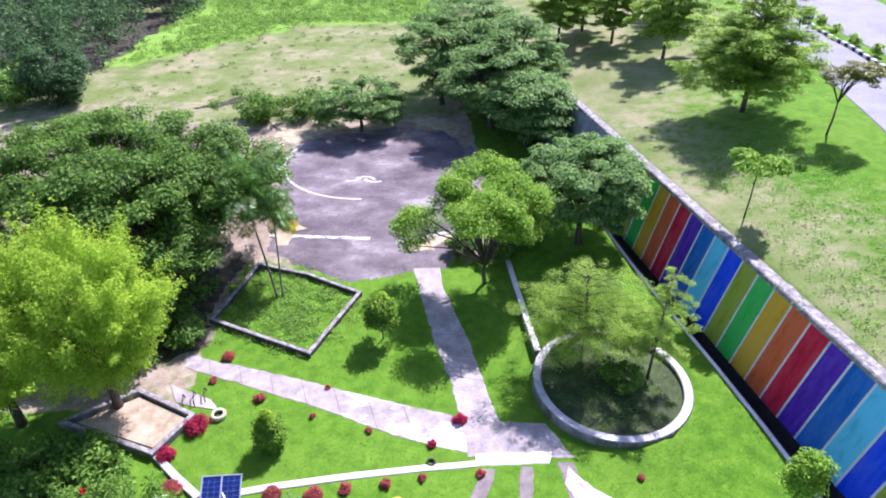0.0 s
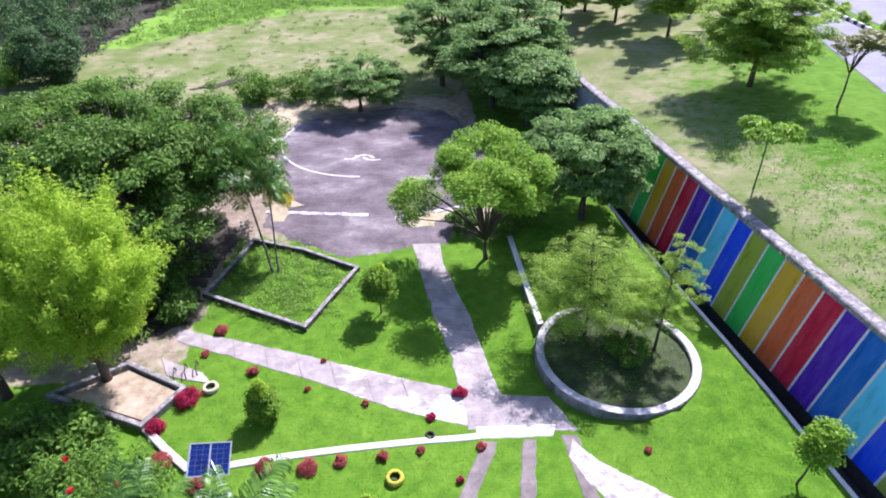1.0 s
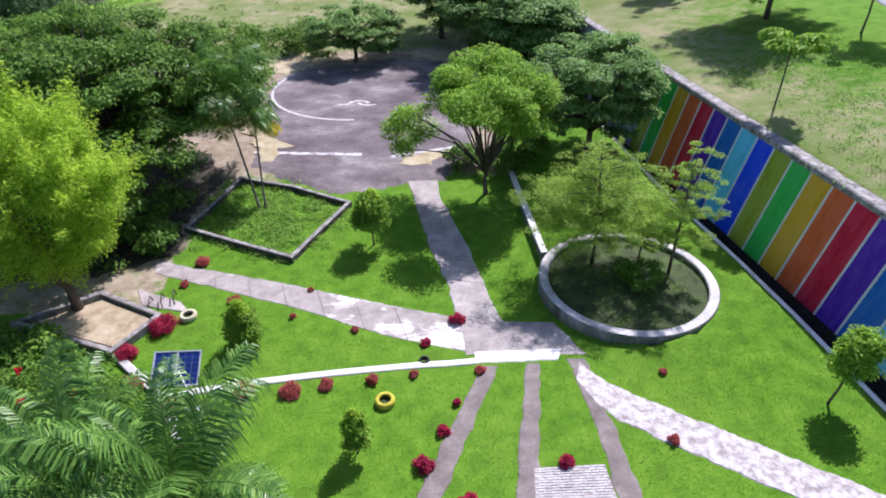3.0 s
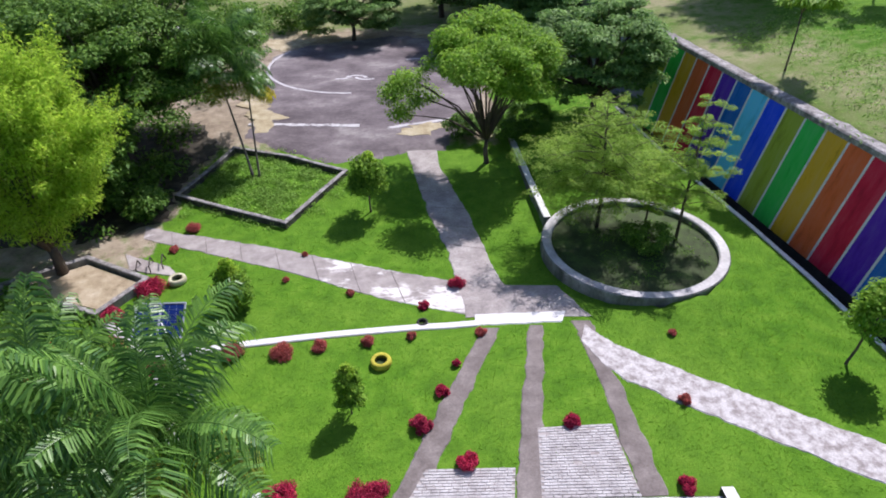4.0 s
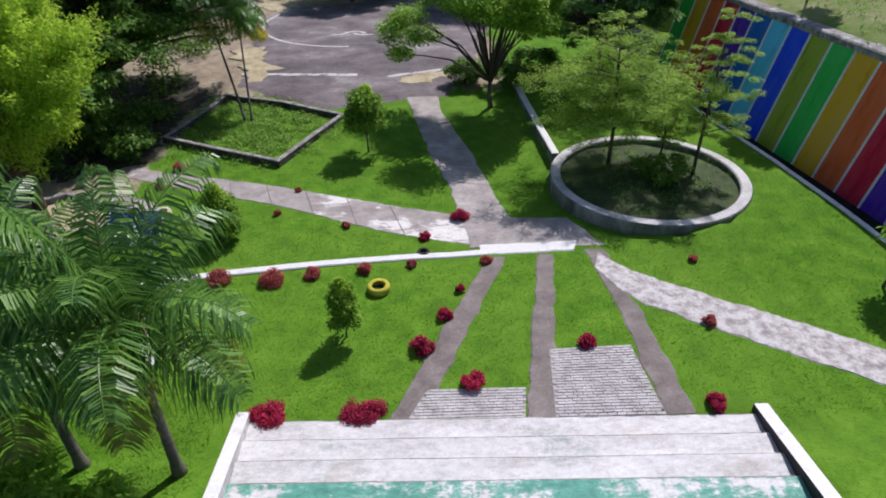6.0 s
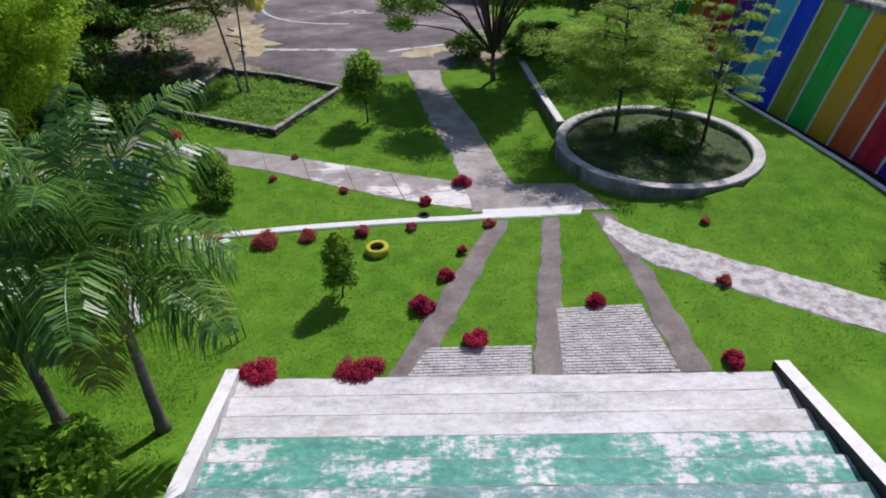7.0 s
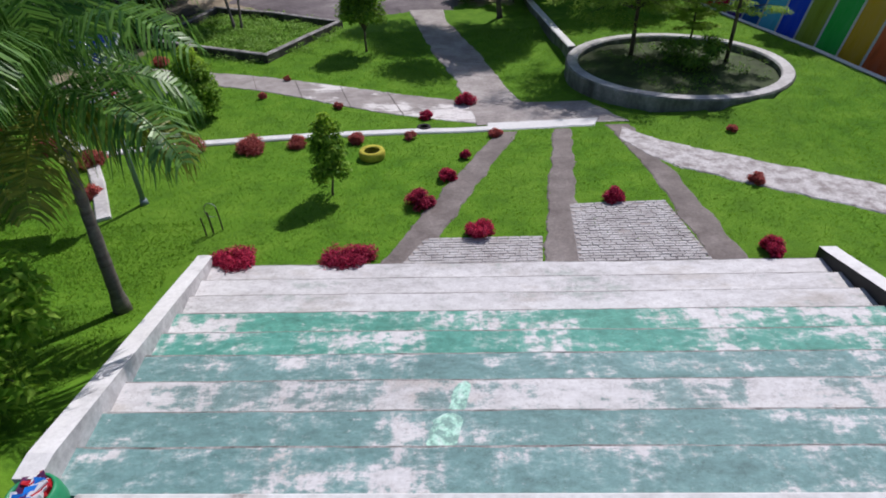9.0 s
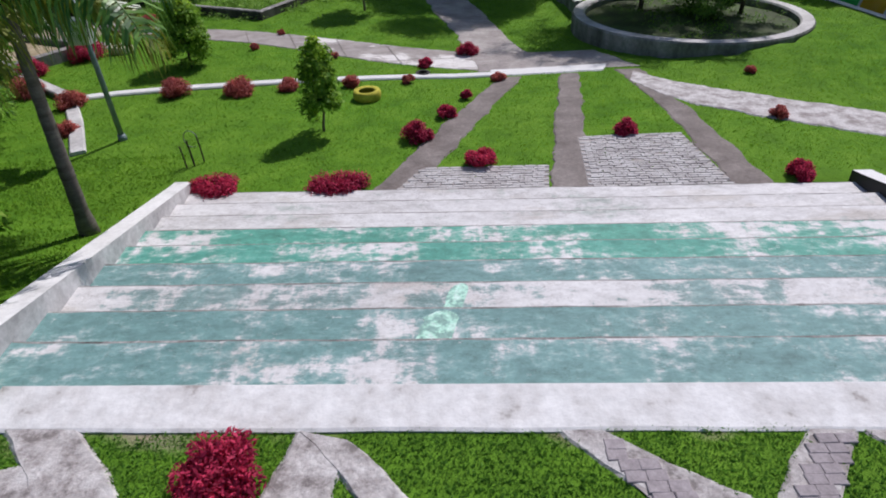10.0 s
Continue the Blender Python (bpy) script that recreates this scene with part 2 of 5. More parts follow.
L_DARK = leafy("leaf_dark", (0.05, 0.135, 0.02), (0.22, 0.40, 0.06), 0.36)
L_MID = leafy("leaf_mid", (0.06, 0.16, 0.02), (0.22, 0.40, 0.055), 0.38)
L_LIME = leafy("leaf_lime", (0.25, 0.46, 0.03), (0.60, 0.80, 0.09), 0.58)
L_FRESH = leafy("leaf_fresh", (0.12, 0.30, 0.02), (0.40, 0.62, 0.07), 0.46)
L_SOFT = leafy("leaf_soft", (0.19, 0.37, 0.035), (0.48, 0.66, 0.12), 0.54)
L_YOUNG = leafy("leaf_young", (0.09, 0.22, 0.02), (0.32, 0.53, 0.05), 0.38)
L_FAR = leafy("leaf_far", (0.09, 0.22, 0.05), (0.33, 0.52, 0.15), 0.42)
L_WOOD = leafy("leaf_wood", (0.025, 0.075, 0.025), (0.13, 0.26, 0.09), 0.35)
L_PALM = leafy("leaf_palm", (0.035, 0.12, 0.022), (0.20, 0.38, 0.07), 0.3, 0.38, 0.4)
L_PALM_OLD = leafy("leaf_palm_old", (0.11, 0.16, 0.02), (0.32, 0.33, 0.05), 0.3, 0.4)
L_RED = leafy("leaf_red", (0.16, 0.005, 0.03), (0.90, 0.08, 0.20), 0.5)
L_RUST = leafy("leaf_rust", (0.36, 0.07, 0.07), (0.72, 0.22, 0.20), 0.5)
L_GRASS = leafy("grass_blade", (0.12, 0.28, 0.018), (0.24, 0.43, 0.035), 0.55, 0.7)
L_TURF = leafy("turf_blade", (0.08, 0.22, 0.025), (0.19, 0.38, 0.06), 0.45, 0.7)
L_CROP = leafy("leaf_crop", (0.15, 0.32, 0.04), (0.33, 0.53, 0.10), 0.35)
PETAL = leafy("petal_red", (0.45, 0.01, 0.015), (0.7, 0.03, 0.05), 0.3)


# ---- mesh helpers ----
def mesh_of(name, verts, faces, mats, index=None, smooth=False):
    me = bpy.data.meshes.new(name)
    me.from_pydata(verts, [], faces)
    for m in (mats if isinstance(mats, (list, tuple)) else [mats]):
        me.materials.append(m)
    if index is not None:
        me.polygons.foreach_set("material_index", index)
    if smooth:
        me.polygons.foreach_set("use_smooth", [True] * len(faces))
    me.update()
    return me


def put(name, me, parent=None, m=None, label=""):
    ob = new(name, me)
    if parent:
        ob.parent = parent
    if m is not None:
        ob.matrix_basis = m
    return tagged(ob, label)


def thing(name, label, category, at=(0, 0, 0), turn=0.0, group="", kind=""):
    """An empty at the base of a thing."""
    ob = new(name)
    ob.matrix_basis = pose(*at, 0, 0, turn)
    ob.empty_display_size = 0.2
    return tagged(ob, label, category, group, kind)


class Build:
    """Collects verts and faces of one part."""

    def __init__(self):
        self.v, self.f, self.i = [], [], []

    def add(self, verts, faces, mat=0):
        o = len(self.v)
        self.v += [tuple(p) for p in verts]
        self.f += [tuple(o + k for k in f) for f in faces]
        self.i += [mat] * len(faces)
        return self

    def box(self, x0, x1, y0, y1, z0, z1, b=0.0, mat=0):
        """A box with its upper edges cut off by b."""
        c = b if b else 0
        lo = [(x0, y0, z0), (x1, y0, z0), (x1, y1, z0), (x0, y1, z0)]
        hi = [(x0, y0, z1 - c), (x1, y0, z1 - c), (x1, y1, z1 - c), (x0, y1, z1 - c)]
        if not b:
            return self.add(lo + hi, [(3, 2, 1, 0), (4, 5, 6, 7), (0, 1, 5, 4), (1, 2, 6, 5), (2, 3, 7, 6), (3, 0, 4, 7)], mat)
        top = [(x0 + b, y0 + b, z1), (x1 - b, y0 + b, z1), (x1 - b, y1 - b, z1), (x0 + b, y1 - b, z1)]
        fs = [(3, 2, 1, 0), (8, 9, 10, 11)]
        for k in range(4):
            j = (k + 1) % 4
            fs += [(k, j, 4 + j, 4 + k), (4 + k, 4 + j, 8 + j, 8 + k)]
        return self.add(lo + hi + top, fs, mat)

    def tube(self, pts, radii, sides=8, mat=0, cap=True):
        pts = [Vector(p) for p in pts]
        rings = []
        for k, p in enumerate(pts):
            d = (pts[min(k + 1, len(pts) - 1)] - pts[max(k - 1, 0)]).normalized()
            a = d.orthogonal().normalized()
            b = d.cross(a)
            if k and rings:
                prev = rings[-1][0] - pts[k - 1]
                a = (prev - d * prev.dot(d)).normalized()
                b = d.cross(a)
            rings.append([p + (a * math.cos(s * 2 * math.pi / sides) + b * math.sin(s * 2 * math.pi / sides)) * radii[k] for s in range(sides)])
        fs = []
        for k in range(len(pts) - 1):
            for s in range(sides):
                u = (s + 1) % sides
                fs.append((k * sides + s, k * sides + u, (k + 1) * sides + u, (k + 1) * sides + s))
        if cap:
            fs += [tuple(range(sides))[::-1], tuple((len(pts) - 1) * sides + s for s in range(sides))]
        return self.add([v for r in rings for v in r], fs, mat)

    def lathe(self, profile, sides=24, mat=0, arc=2 * math.pi, closed=False):
        """profile: (r, z) pairs turned round z."""
        n = len(profile)
        vs = [(r * math.cos(arc * s / sides), r * math.sin(arc * s / sides), z) for s in range(sides) for r, z in profile]
        fs = []
        for s in range(sides):
            u = (s + 1) % sides
            for k in range(n if closed else n - 1):
                j = (k + 1) % n
                fs.append((s * n + k, u * n + k, u * n + j, s * n + j))
        return self.add(vs, fs, mat)

    def mesh(self, name, mats, smooth=False):
        return mesh_of(name, self.v, self.f, mats, self.i, smooth)


def part(name, build, mats, parent, label="", smooth=False, m=None):
    return put(name, build.mesh(name, mats, smooth), parent, m, label)


# ---- terrain ----
def sstep(a, b, v):
    t = min(1, max(0, (v - a) / (b - a)))
    return t * t * (3 - 2 * t)


LEAN = 0.15                      # the wall runs off the y axis by this much


def wall_x(y):
    return 13.2 + (23.5 - y) * LEAN


def kerb_x(y):
    return 4.45 + (22.0 - y) * 0.055


def ground_z(x, y):
    u = x - wall_x(y)
    if u > 1.2:
        far = u - 1.2
        z = 4.25 + 0.012 * (y - 22) + 0.135 * min(far, 11) + 0.02 * max(0, min(far - 11, 40))
        z += 0.25 * noise.noise((x * 0.12, y * 0.12, 3)) * min(1, far / 3)
        return z + 0.03 * max(0, y - 90)
    z = -0.32 * math.exp(-((x - 1.2) / 4.2) ** 2 - ((y - 20.5) / 5) ** 2)
    w = 0.12 + 3.0 * (1 - sstep(17.5, 21.5, y))
    z += 0.28 * sstep(13.5, 18.5, y) * sstep(0, w, x - kerb_x(y) - (1 - sstep(17.5, 21.5, y)) * 1.0)
    z += 0.40 * sstep(28, 37, y)
    z += 1.115 * min(1, max(0, (9.5 - y) / 4.6))
    if y > 50:
        z += 0.045 * min(y - 50, 45) + 0.16 * max(0, y - 95)
    if x < -14:
        z += 0.02 * max(0, -14 - x) * sstep(40, 70, y)
    z += 0.05 * noise.noise((x * 0.25, y * 0.25, 0)) * (0.25 + 0.75 * sstep(5, 11, y))
    if (x - 7.38) ** 2 + (y - 20.5) ** 2 < 11:
        z = -0.15
    if -4.9 < x < 6.6 and 4.46 - 0.0384 * (x - 0.86) < y < 10.0:
        z -= 0.3
    if -1.14 < u:
        z = -0.75 + 0.4 * sstep(26, 38, y)
    return z


def cover(x, y):
    """dry, dirt, crop shares of the ground cover"""
    u = x - wall_x(y)
    dry = dirt = crop = 0.0
    if u > 1.2:
        dry = 0.60 - 0.025 * max(0, u - 3) + 0.4 * sstep(38, 60, y) - 0.35 * sstep(16, 22, u) * (1 - sstep(40, 50, y))
        dry -= 0.12 * math.exp(-((x - 24) / 5) ** 2 - ((y - 33) / 7) ** 2)
    else:
        if y > 28:
            dirt = 0.75 * sstep(28, 33, y) * (1 - sstep(52, 58, y)) * (1 if x < 3.6 else 0)
            dry = 0.64 * sstep(50, 56, y)
            edge = 87 - 0.95 * max(0, min(18, -16 - x))
            crop = sstep(edge - 1.5, edge + 1.5, y) * (1 if x > -36 else 0.3)
        if x < -13 and y < 60:
            dirt = max(dirt, 0.45 * sstep(-19, -25, x))
        if x < -11.6 and 20 < y < 34:
            dirt = max(dirt, 0.62)
        if y < 4.5:
            dirt = max(dirt, 0.10 + 0.30 * sstep(4.1, 4.3, y) + 1.5 * max(0, noise.noise((x * 0.9, y * 0.9, 7)) - 0.12))
    return max(0, dry), max(0, dirt), max(0, crop)


def spread(lo, a, b, hi, fine, grow=1.22):
    out = list(np.arange(a, b + 1e-6, fine))
    s, v = fine, out[-1]
    while v < hi:
        s *= grow
        v += s
        out.append(v)
    s, v = fine, out[0]
    while v > lo:
        s *= grow
        v -= s
        out.insert(0, v)
    return out


def make_ground():
    us = [u for u in spread(-900, -17.5, 12.0, 12.01, 0.4)]
    us = [u for u in us if u < 12.0] + [12.05, 12.07, 12.6, 13.3, 13.9, 14.39, 14.41] + [u for u in spread(14.9, 15, 27, 1200, 0.6)]
    us = sorted(set(us))
    ys = sorted(set(spread(-700, 0, 34, 1800, 0.4, 1.07) + [4.25, 4.3, 4.35, 4.45, 4.5, 4.55, 4.6, 4.65, 4.7, 4.75]))
    vs, cols = [], []
    for y in ys:
        for u in us:
            x = u + (23.5 - min(max(y, -20), 110)) * LEAN
            vs.append((x, y, ground_z(x, y)))
            cols += [*cover(x, y), 1.0]
    n = len(us)
    fs = [(r * n + c, r * n + c + 1, (r + 1) * n + c + 1, (r + 1) * n + c) for r in range(len(ys) - 1) for c in range(n - 1)]
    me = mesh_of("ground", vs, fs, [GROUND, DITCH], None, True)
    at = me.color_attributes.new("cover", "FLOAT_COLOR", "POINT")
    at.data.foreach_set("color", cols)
    # columns of the ditch floor take the shade-dark colour
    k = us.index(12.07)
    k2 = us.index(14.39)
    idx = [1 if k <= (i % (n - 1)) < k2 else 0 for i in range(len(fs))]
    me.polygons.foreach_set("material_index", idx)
    tagged(new("ground", me), "mown bright green lawn, dry grass bank and far field", "ground", kind="structure")


make_ground()


def lerp_line(pts, t):
    """A point at share t of a polyline, by length."""
    pts = [Vector(p) for p in pts]
    ls = [(b - a).length for a, b in zip(pts, pts[1:])]
    d = t * sum(ls)
    for (a, b), l in zip(zip(pts, pts[1:]), ls):
        if d <= l or (a, b) == (pts[-2], pts[-1]):
            return a.lerp(b, min(1, d / l))
        d -= l
    return pts[-1]


WALKS = []


def ribbon(name, left, right, mat, label, category, rise=0.022, cols=4, step=0.14, ragged=0.09, kind="structure"):
    """A path laid on the ground between two edge lines, with its edges turned down into the turf."""
    WALKS.append([tuple(q) for q in left] + [tuple(q) for q in right][::-1])
    length = sum((Vector(b) - Vector(a)).length for a, b in zip(left, left[1:]))
    rows = max(4, int(length / step))
    vs, fs = [], []
    for r in range(rows + 1):
        a, b = lerp_line(left, r / rows), lerp_line(right, r / rows)
        for c in range(-1, cols + 2):
            s = min(1, max(0, c / cols))
            p = a.lerp(b, s)
            if c < 0 or c > cols:
                p += (b - a).normalized() * 0.07 * (-1 if c < 0 else 1)
            if c <= 0 or c >= cols:
                side = -1 if c <= 0 else 1
                p += (b - a).normalized() * side * ragged * (noise.noise((p.x * 1.7, p.y * 1.7, side * 5)) + 0.6 * noise.noise((p.x * 6, p.y * 6, side * 3)))
            z = ground_z(p.x, p.y) + (rise if 0 <= c <= cols else -0.025) + 0.006 * noise.noise((p.x * 3, p.y * 3, 1))
            vs.append((p.x, p.y, z))
    n = cols + 3
    for r in range(rows):
        for c in range(n - 1):
            fs.append((r * n + c, r * n + c + 1, (r + 1) * n + c + 1, (r + 1) * n + c))
    return tagged(new(name, mesh_of(name, vs, fs, mat)), label, category, kind=kind)


def low_wall(name, pts, width, above, below, mats, label, closed=False, category="kerb", cap=0.0, level=None, bevel=0.03):
    """A low wall along a polyline: one joined mesh with a bevelled top; the top face takes the second material."""
    pts = [Vector((p[0], p[1], 0)) for p in pts]
    vs, fs, ix = [], [], []
    fine = []
    n0 = len(pts)
    for k in range(n0 if closed else n0 - 1):
        a, b = pts[k], pts[(k + 1) % n0]
        m = max(1, int((b - a).length / 0.8))
        fine += [a.lerp(b, j / m) for j in range(m)]
    if not closed:
        fine.append(pts[-1])
    n = len(fine)
    for k, p in enumerate(fine):
        a = fine[(k - 1) % n] if closed or k else p
        b = fine[(k + 1) % n] if closed or k < n - 1 else p
        d1 = (p - a).normalized() if (p - a).length else (b - p).normalized()
        d2 = (b - p).normalized() if (b - p).length else d1
        d = (d1 + d2).normalized()
        s = Vector((d.y, -d.x, 0)) / max(0.5, d.dot(d1))
        top = level if level is not None else ground_z(p.x, p.y) + above
        top += 0.012 * noise.noise((p.x * 1.3, p.y * 1.3, 4))
        lo = ground_z(p.x, p.y) - below
        h = width / 2
        for o, z in ((-h, lo), (-h, top - bevel), (-h + bevel, top), (h - bevel, top), (h, top - bevel), (h, lo)):
            q = p + s * o
            vs.append((q.x, q.y, z))
    for k in range(n if closed else n - 1):
        a, b = k * 6, ((k + 1) % n) * 6
        for j in range(5):
            fs.append((a + j, b + j, b + j + 1, a + j + 1))
            ix.append(1 if j in (1, 2, 3) else 0)
    if not closed:
        fs += [(0, 1, 2, 3, 4, 5), tuple((n - 1) * 6 + j for j in (5, 4, 3, 2, 1, 0))]
        ix += [0, 0]
    return tagged(new(name, mesh_of(name, vs, fs, mats, ix)), label, category, kind="structure")


# paths
ribbon("path_centre", [(-1.5, 30.2), (-1.2, 28.6), (-0.45, 24.15), (0.3, 21.2), (0.5, 19.6), (0.75, 17.1)], [(0.0, 30.2), (0.1, 28.6), (1.25, 24.0), (1.75, 21.2), (2.15, 19.0), (3.4, 17.2)], CONCRETE,
       "worn grey concrete walk through the lawn to the court", "path", cols=6)
ribbon("path_left", [(-12.6, 23.7), (-11.6, 23.3), (-9.0, 22.45), (-4.4, 20.75), (0.4, 19.3)], [(-12.3, 22.7), (-10.9, 22.15), (-5.15, 19.65), (-2.4, 18.35), (1.1, 17.2)], LEFT_PATH,
       "concrete walk with peeling pale coating", "path", rise=0.018, cols=5)
ribbon("path_right", [(4.6, 16.4), (5.25, 15.35), (6.0, 14.75), (8.5, 12.95), (11.2, 11.1), (16, 7.6)], [(4.3, 15.6), (4.75, 14.4), (5.2, 13.8), (8.0, 11.75), (10.5, 10.0), (14.6, 7.0)], PALE_PATH,
       "pale rough concrete walk crossing the lawn", "path", cols=5)
ribbon("strip_left", [(1.25, 16.5), (-1.75, 9.75)], [(1.75, 16.45), (-1.05, 9.75)], GRITTY, "narrow gritty grey-brown concrete strip", "path", cols=3, rise=0.02)
ribbon("strip_middle", [(2.78, 16.5), (1.4, 9.75)], [(3.2, 16.45), (2.02, 9.75)], GRITTY, "narrow gritty grey-brown concrete strip", "path", cols=3, rise=0.02)
ribbon("strip_right", [(4.2, 16.6), (4.42, 14.6), (4.46, 12.4), (4.48, 9.6)], [(4.8, 16.55), (4.9, 14.6), (5.05, 12.4), (5.12, 9.6)], GRITTY, "narrow gritty grey-brown concrete strip", "path", cols=3, rise=0.014)
ribbon("slab", [(1.02, 17.25), (4.1, 17.1)], [(1.0, 16.68), (3.9, 16.6)], WHITEWASH, "whitewashed concrete threshold slab across the walks", "slab", rise=0.03, cols=3, ragged=0.04)
ribbon("path_plaza", [(0.7, 17.2), (1.4, 19.0)], [(4.9, 16.75), (4.1, 18.6)], CONCRETE, "worn concrete joining the walks beside the planter", "path", rise=0.012, cols=6)

def joints(name, left, right, shares, label):
    """Thin dark joints across a walk."""
    for t in shares:
        a, b = lerp_line(left, t), lerp_line(right, t)
        d = (lerp_line(left, t + 0.01) - a).normalized() * 0.014
        vs = []
        for k in range(7):
            q = a.lerp(b, k / 6)
            j = 0.012 * noise.noise((q.x * 5, q.y * 5, 3))
            vs += [(q.x - d.x + j, q.y - d.y, ground_z(q.x, q.y) + 0.031), (q.x + d.x + j, q.y + d.y, ground_z(q.x, q.y) + 0.031)]
        tagged(new(name, mesh_of(name, vs, [(2 * k, 2 * k + 2, 2 * k + 3, 2 * k + 1) for k in range(6)], GRITTY)), label, "joint", kind="structure")


joints("path_joint", [(-12.6, 23.7), (-11.6, 23.3), (-9.0, 22.45), (-4.4, 20.75), (0.4, 19.3)], [(-12.3, 22.7), (-10.9, 22.15), (-5.15, 19.65), (-2.4, 18.35), (1.1, 17.2)], (0.1, 0.22, 0.34, 0.46, 0.58, 0.7, 0.82), "dark joint between slabs of the walk")
joints("path_joint", [(-1.2, 28.6), (-0.45, 24.15), (0.3, 21.2), (0.5, 19.6)], [(0.1, 28.6), (1.25, 24.0), (1.75, 21.2), (2.15, 19.0)], (0.12, 0.28, 0.44, 0.6, 0.76), "dark joint between slabs of the walk")

# kerbs and low walls
low_wall("kerb_front", [(1.05, 16.75), (-0.9, 16.62), (-3.8, 16.33), (-6.7, 16.0), (-8.3, 15.75), (-9.3, 15.45)], 0.3, 0.06, 0.3, [WHITEWASH, WHITEWASH], "low whitewashed kerb along the lawn")
low_wall("kerb_side", [(-9.3, 15.4), (-8.4, 13.9), (-7.5, 12.2)], 0.3, 0.07, 0.3, [PALE, PALE], "low whitewashed kerb ending in the lawn")
low_wall("kerb_corner", [(-9.5, 15.6), (-10.7, 16.6), (-11.8, 17.6)], 0.3, 0.15, 0.3, [MOSSY, PALE], "stained concrete kerb by the sand bed")
low_wall("kerb_terrace", [(4.45, 22.55), (4.3, 25.0), (4.15, 28.0), (4.0, 31.5)], 0.3, 0.0, 0.7, [MOSSY, WHITEWASH], "low retaining kerb with a white top and mossy face", level=0.36)
low_wall("kerb_ditch", [(wall_x(y) - 1.2, y) for y in (36, 30, 26, 22, 18, 14, 10, 6)], 0.2, 0.06, 0.5, [MOSSY, WHITEWASH], "whitewashed kerb along the drain ditch", level=None)
# the bed wall's faces carry their shade as dark colour; the top does not
low_wall("bed_wall", [(-11.95, 26.0), (-6.5, 23.15), (-4.45, 27.85), (-7.5, 29.75), (-10.6, 30.9)], 0.22, 0.30, 0.3, [SHADED_WALL, COPING], "low concrete wall round a planted bed, shade in its face colour", closed=True)
low_wall("sand_wall", [(-13.8, 21.1), (-10.9, 19.5), (-11.9, 17.6), (-16.3, 19.4)], 0.22, 0.34, 0.3, [MOSSY, COPING], "low concrete wall round a sand bed", closed=True)


def flat_patch(name, pts, mat, label, category, rise, ragged=0.0):
    """A sheet over the ground inside an outline, cut from a fan of rings."""
    pts = [Vector(p) for p in pts]
    c = sum(pts, Vector((0, 0))) / len(pts)
    rim = []
    for a, b in zip(pts, pts[1:] + pts[:1]):
        m = max(1, int((b - a).length / (0.25 if ragged else 0.7)))
        rim += [a.lerp(b, j / m) for j in range(m)]
    rim = [p + Vector((noise.noise((p.x * 0.9, p.y * 0.9, 2)) + noise.noise((p.x * 3.1, p.y * 3.1, 2)), noise.noise((p.x * 0.9, p.y * 0.9, 8)) + noise.noise((p.x * 3.1, p.y * 3.1, 8)))) * ragged for p in rim]
    rings = 14
    vs, fs = [], []
    for r in range(rings + 1):
        for k, p in enumerate(rim):
            q = c.lerp(p, r / rings)
            z = ground_z(q.x, q.y) + (rise if r < rings else -0.05)
            vs.append((q.x, q.y, z))
    n = len(rim)
    for r in range(rings):
        for k in range(n):
            j = (k + 1) % n
            fs.append((r * n + k, (r + 1) * n + k, (r + 1) * n + j, r * n + j))
    return tagged(new(name, mesh_of(name, vs, fs, mat)), label, category, kind="structure")


flat_patch("sand", [(-13.7, 20.9), (-11.05, 19.45), (-11.95, 17.85), (-16.0, 19.45)], SAND, "pale loose sand filling the walled bed", "sand", 0.16)
# soil colour taken down to near black to carry shade
SHADED_SOIL = worn("shaded_soil", [(0.3, (0.03, 0.028, 0.018)), (0.5, (0.06, 0.052, 0.034)), (0.75, (0.13, 0.11, 0.075))], 2.2, 16)
# dark sheet that paints the spreading tree's shade onto the soil
flat_patch("shaded_soil", [(-12.7, 23.2), (-11.6, 24.2), (-12.3, 26.4), (-11.2, 31.5), (-13.5, 35), (-22, 35), (-26, 28), (-22, 22.5), (-16, 22.2)], SHADED_SOIL, "dark soil under the spreading tree with its shade painted in", "leaf litter", 0.03, 0.5)
flat_patch("court", [(-10.6, 32.2), (-8.8, 30.9), (-5.2, 28.7), (-1.5, 29.6), (0.6, 29.8), (2.0, 33), (3.4, 38), (3.6, 46), (1.5, 51), (-3, 52.5), (-9.5, 50.6), (-12.0, 48.0), (-11.9, 43.5), (-11.2, 38)], COURT,
           "weathered purple-grey concrete sports court", "court", 0.05, 0.35)


def arc_band(name, c, r0, r1, a0, a1, rise, mat, label):
    vs, fs = [], []
    n = 40
    for k in range(n + 1):
        a = radians(a0 + (a1 - a0) * k / n)
        for r in (r0, r1):
            x, y = c[0] + r * math.cos(a), c[1] + r * math.sin(a)
            vs.append((x, y, ground_z(x, y) + rise))
    fs = [(2 * k, 2 * k + 1, 2 * k + 3, 2 * k + 2) for k in range(n)]
    tagged(new(name, mesh_of(name, vs, fs, mat)), label, "line marking", kind="structure")


arc_band("court_line", (-4.9, 45.2), 6.64, 6.84, 150, 268, 0.056, LINE, "worn white painted arc on the court")
for cx, cy, a0, a1 in ((-5.2, 41.2, 20, 130), (-4.3, 42.0, 200, 300), (-6.2, 42.3, 250, 330), (-1.2, 44.5, 60, 130)):
    arc_band("court_line", (cx, cy), 0.75, 0.98, a0, a1, 0.056, LINE, "faded white scuffed marking on the court")
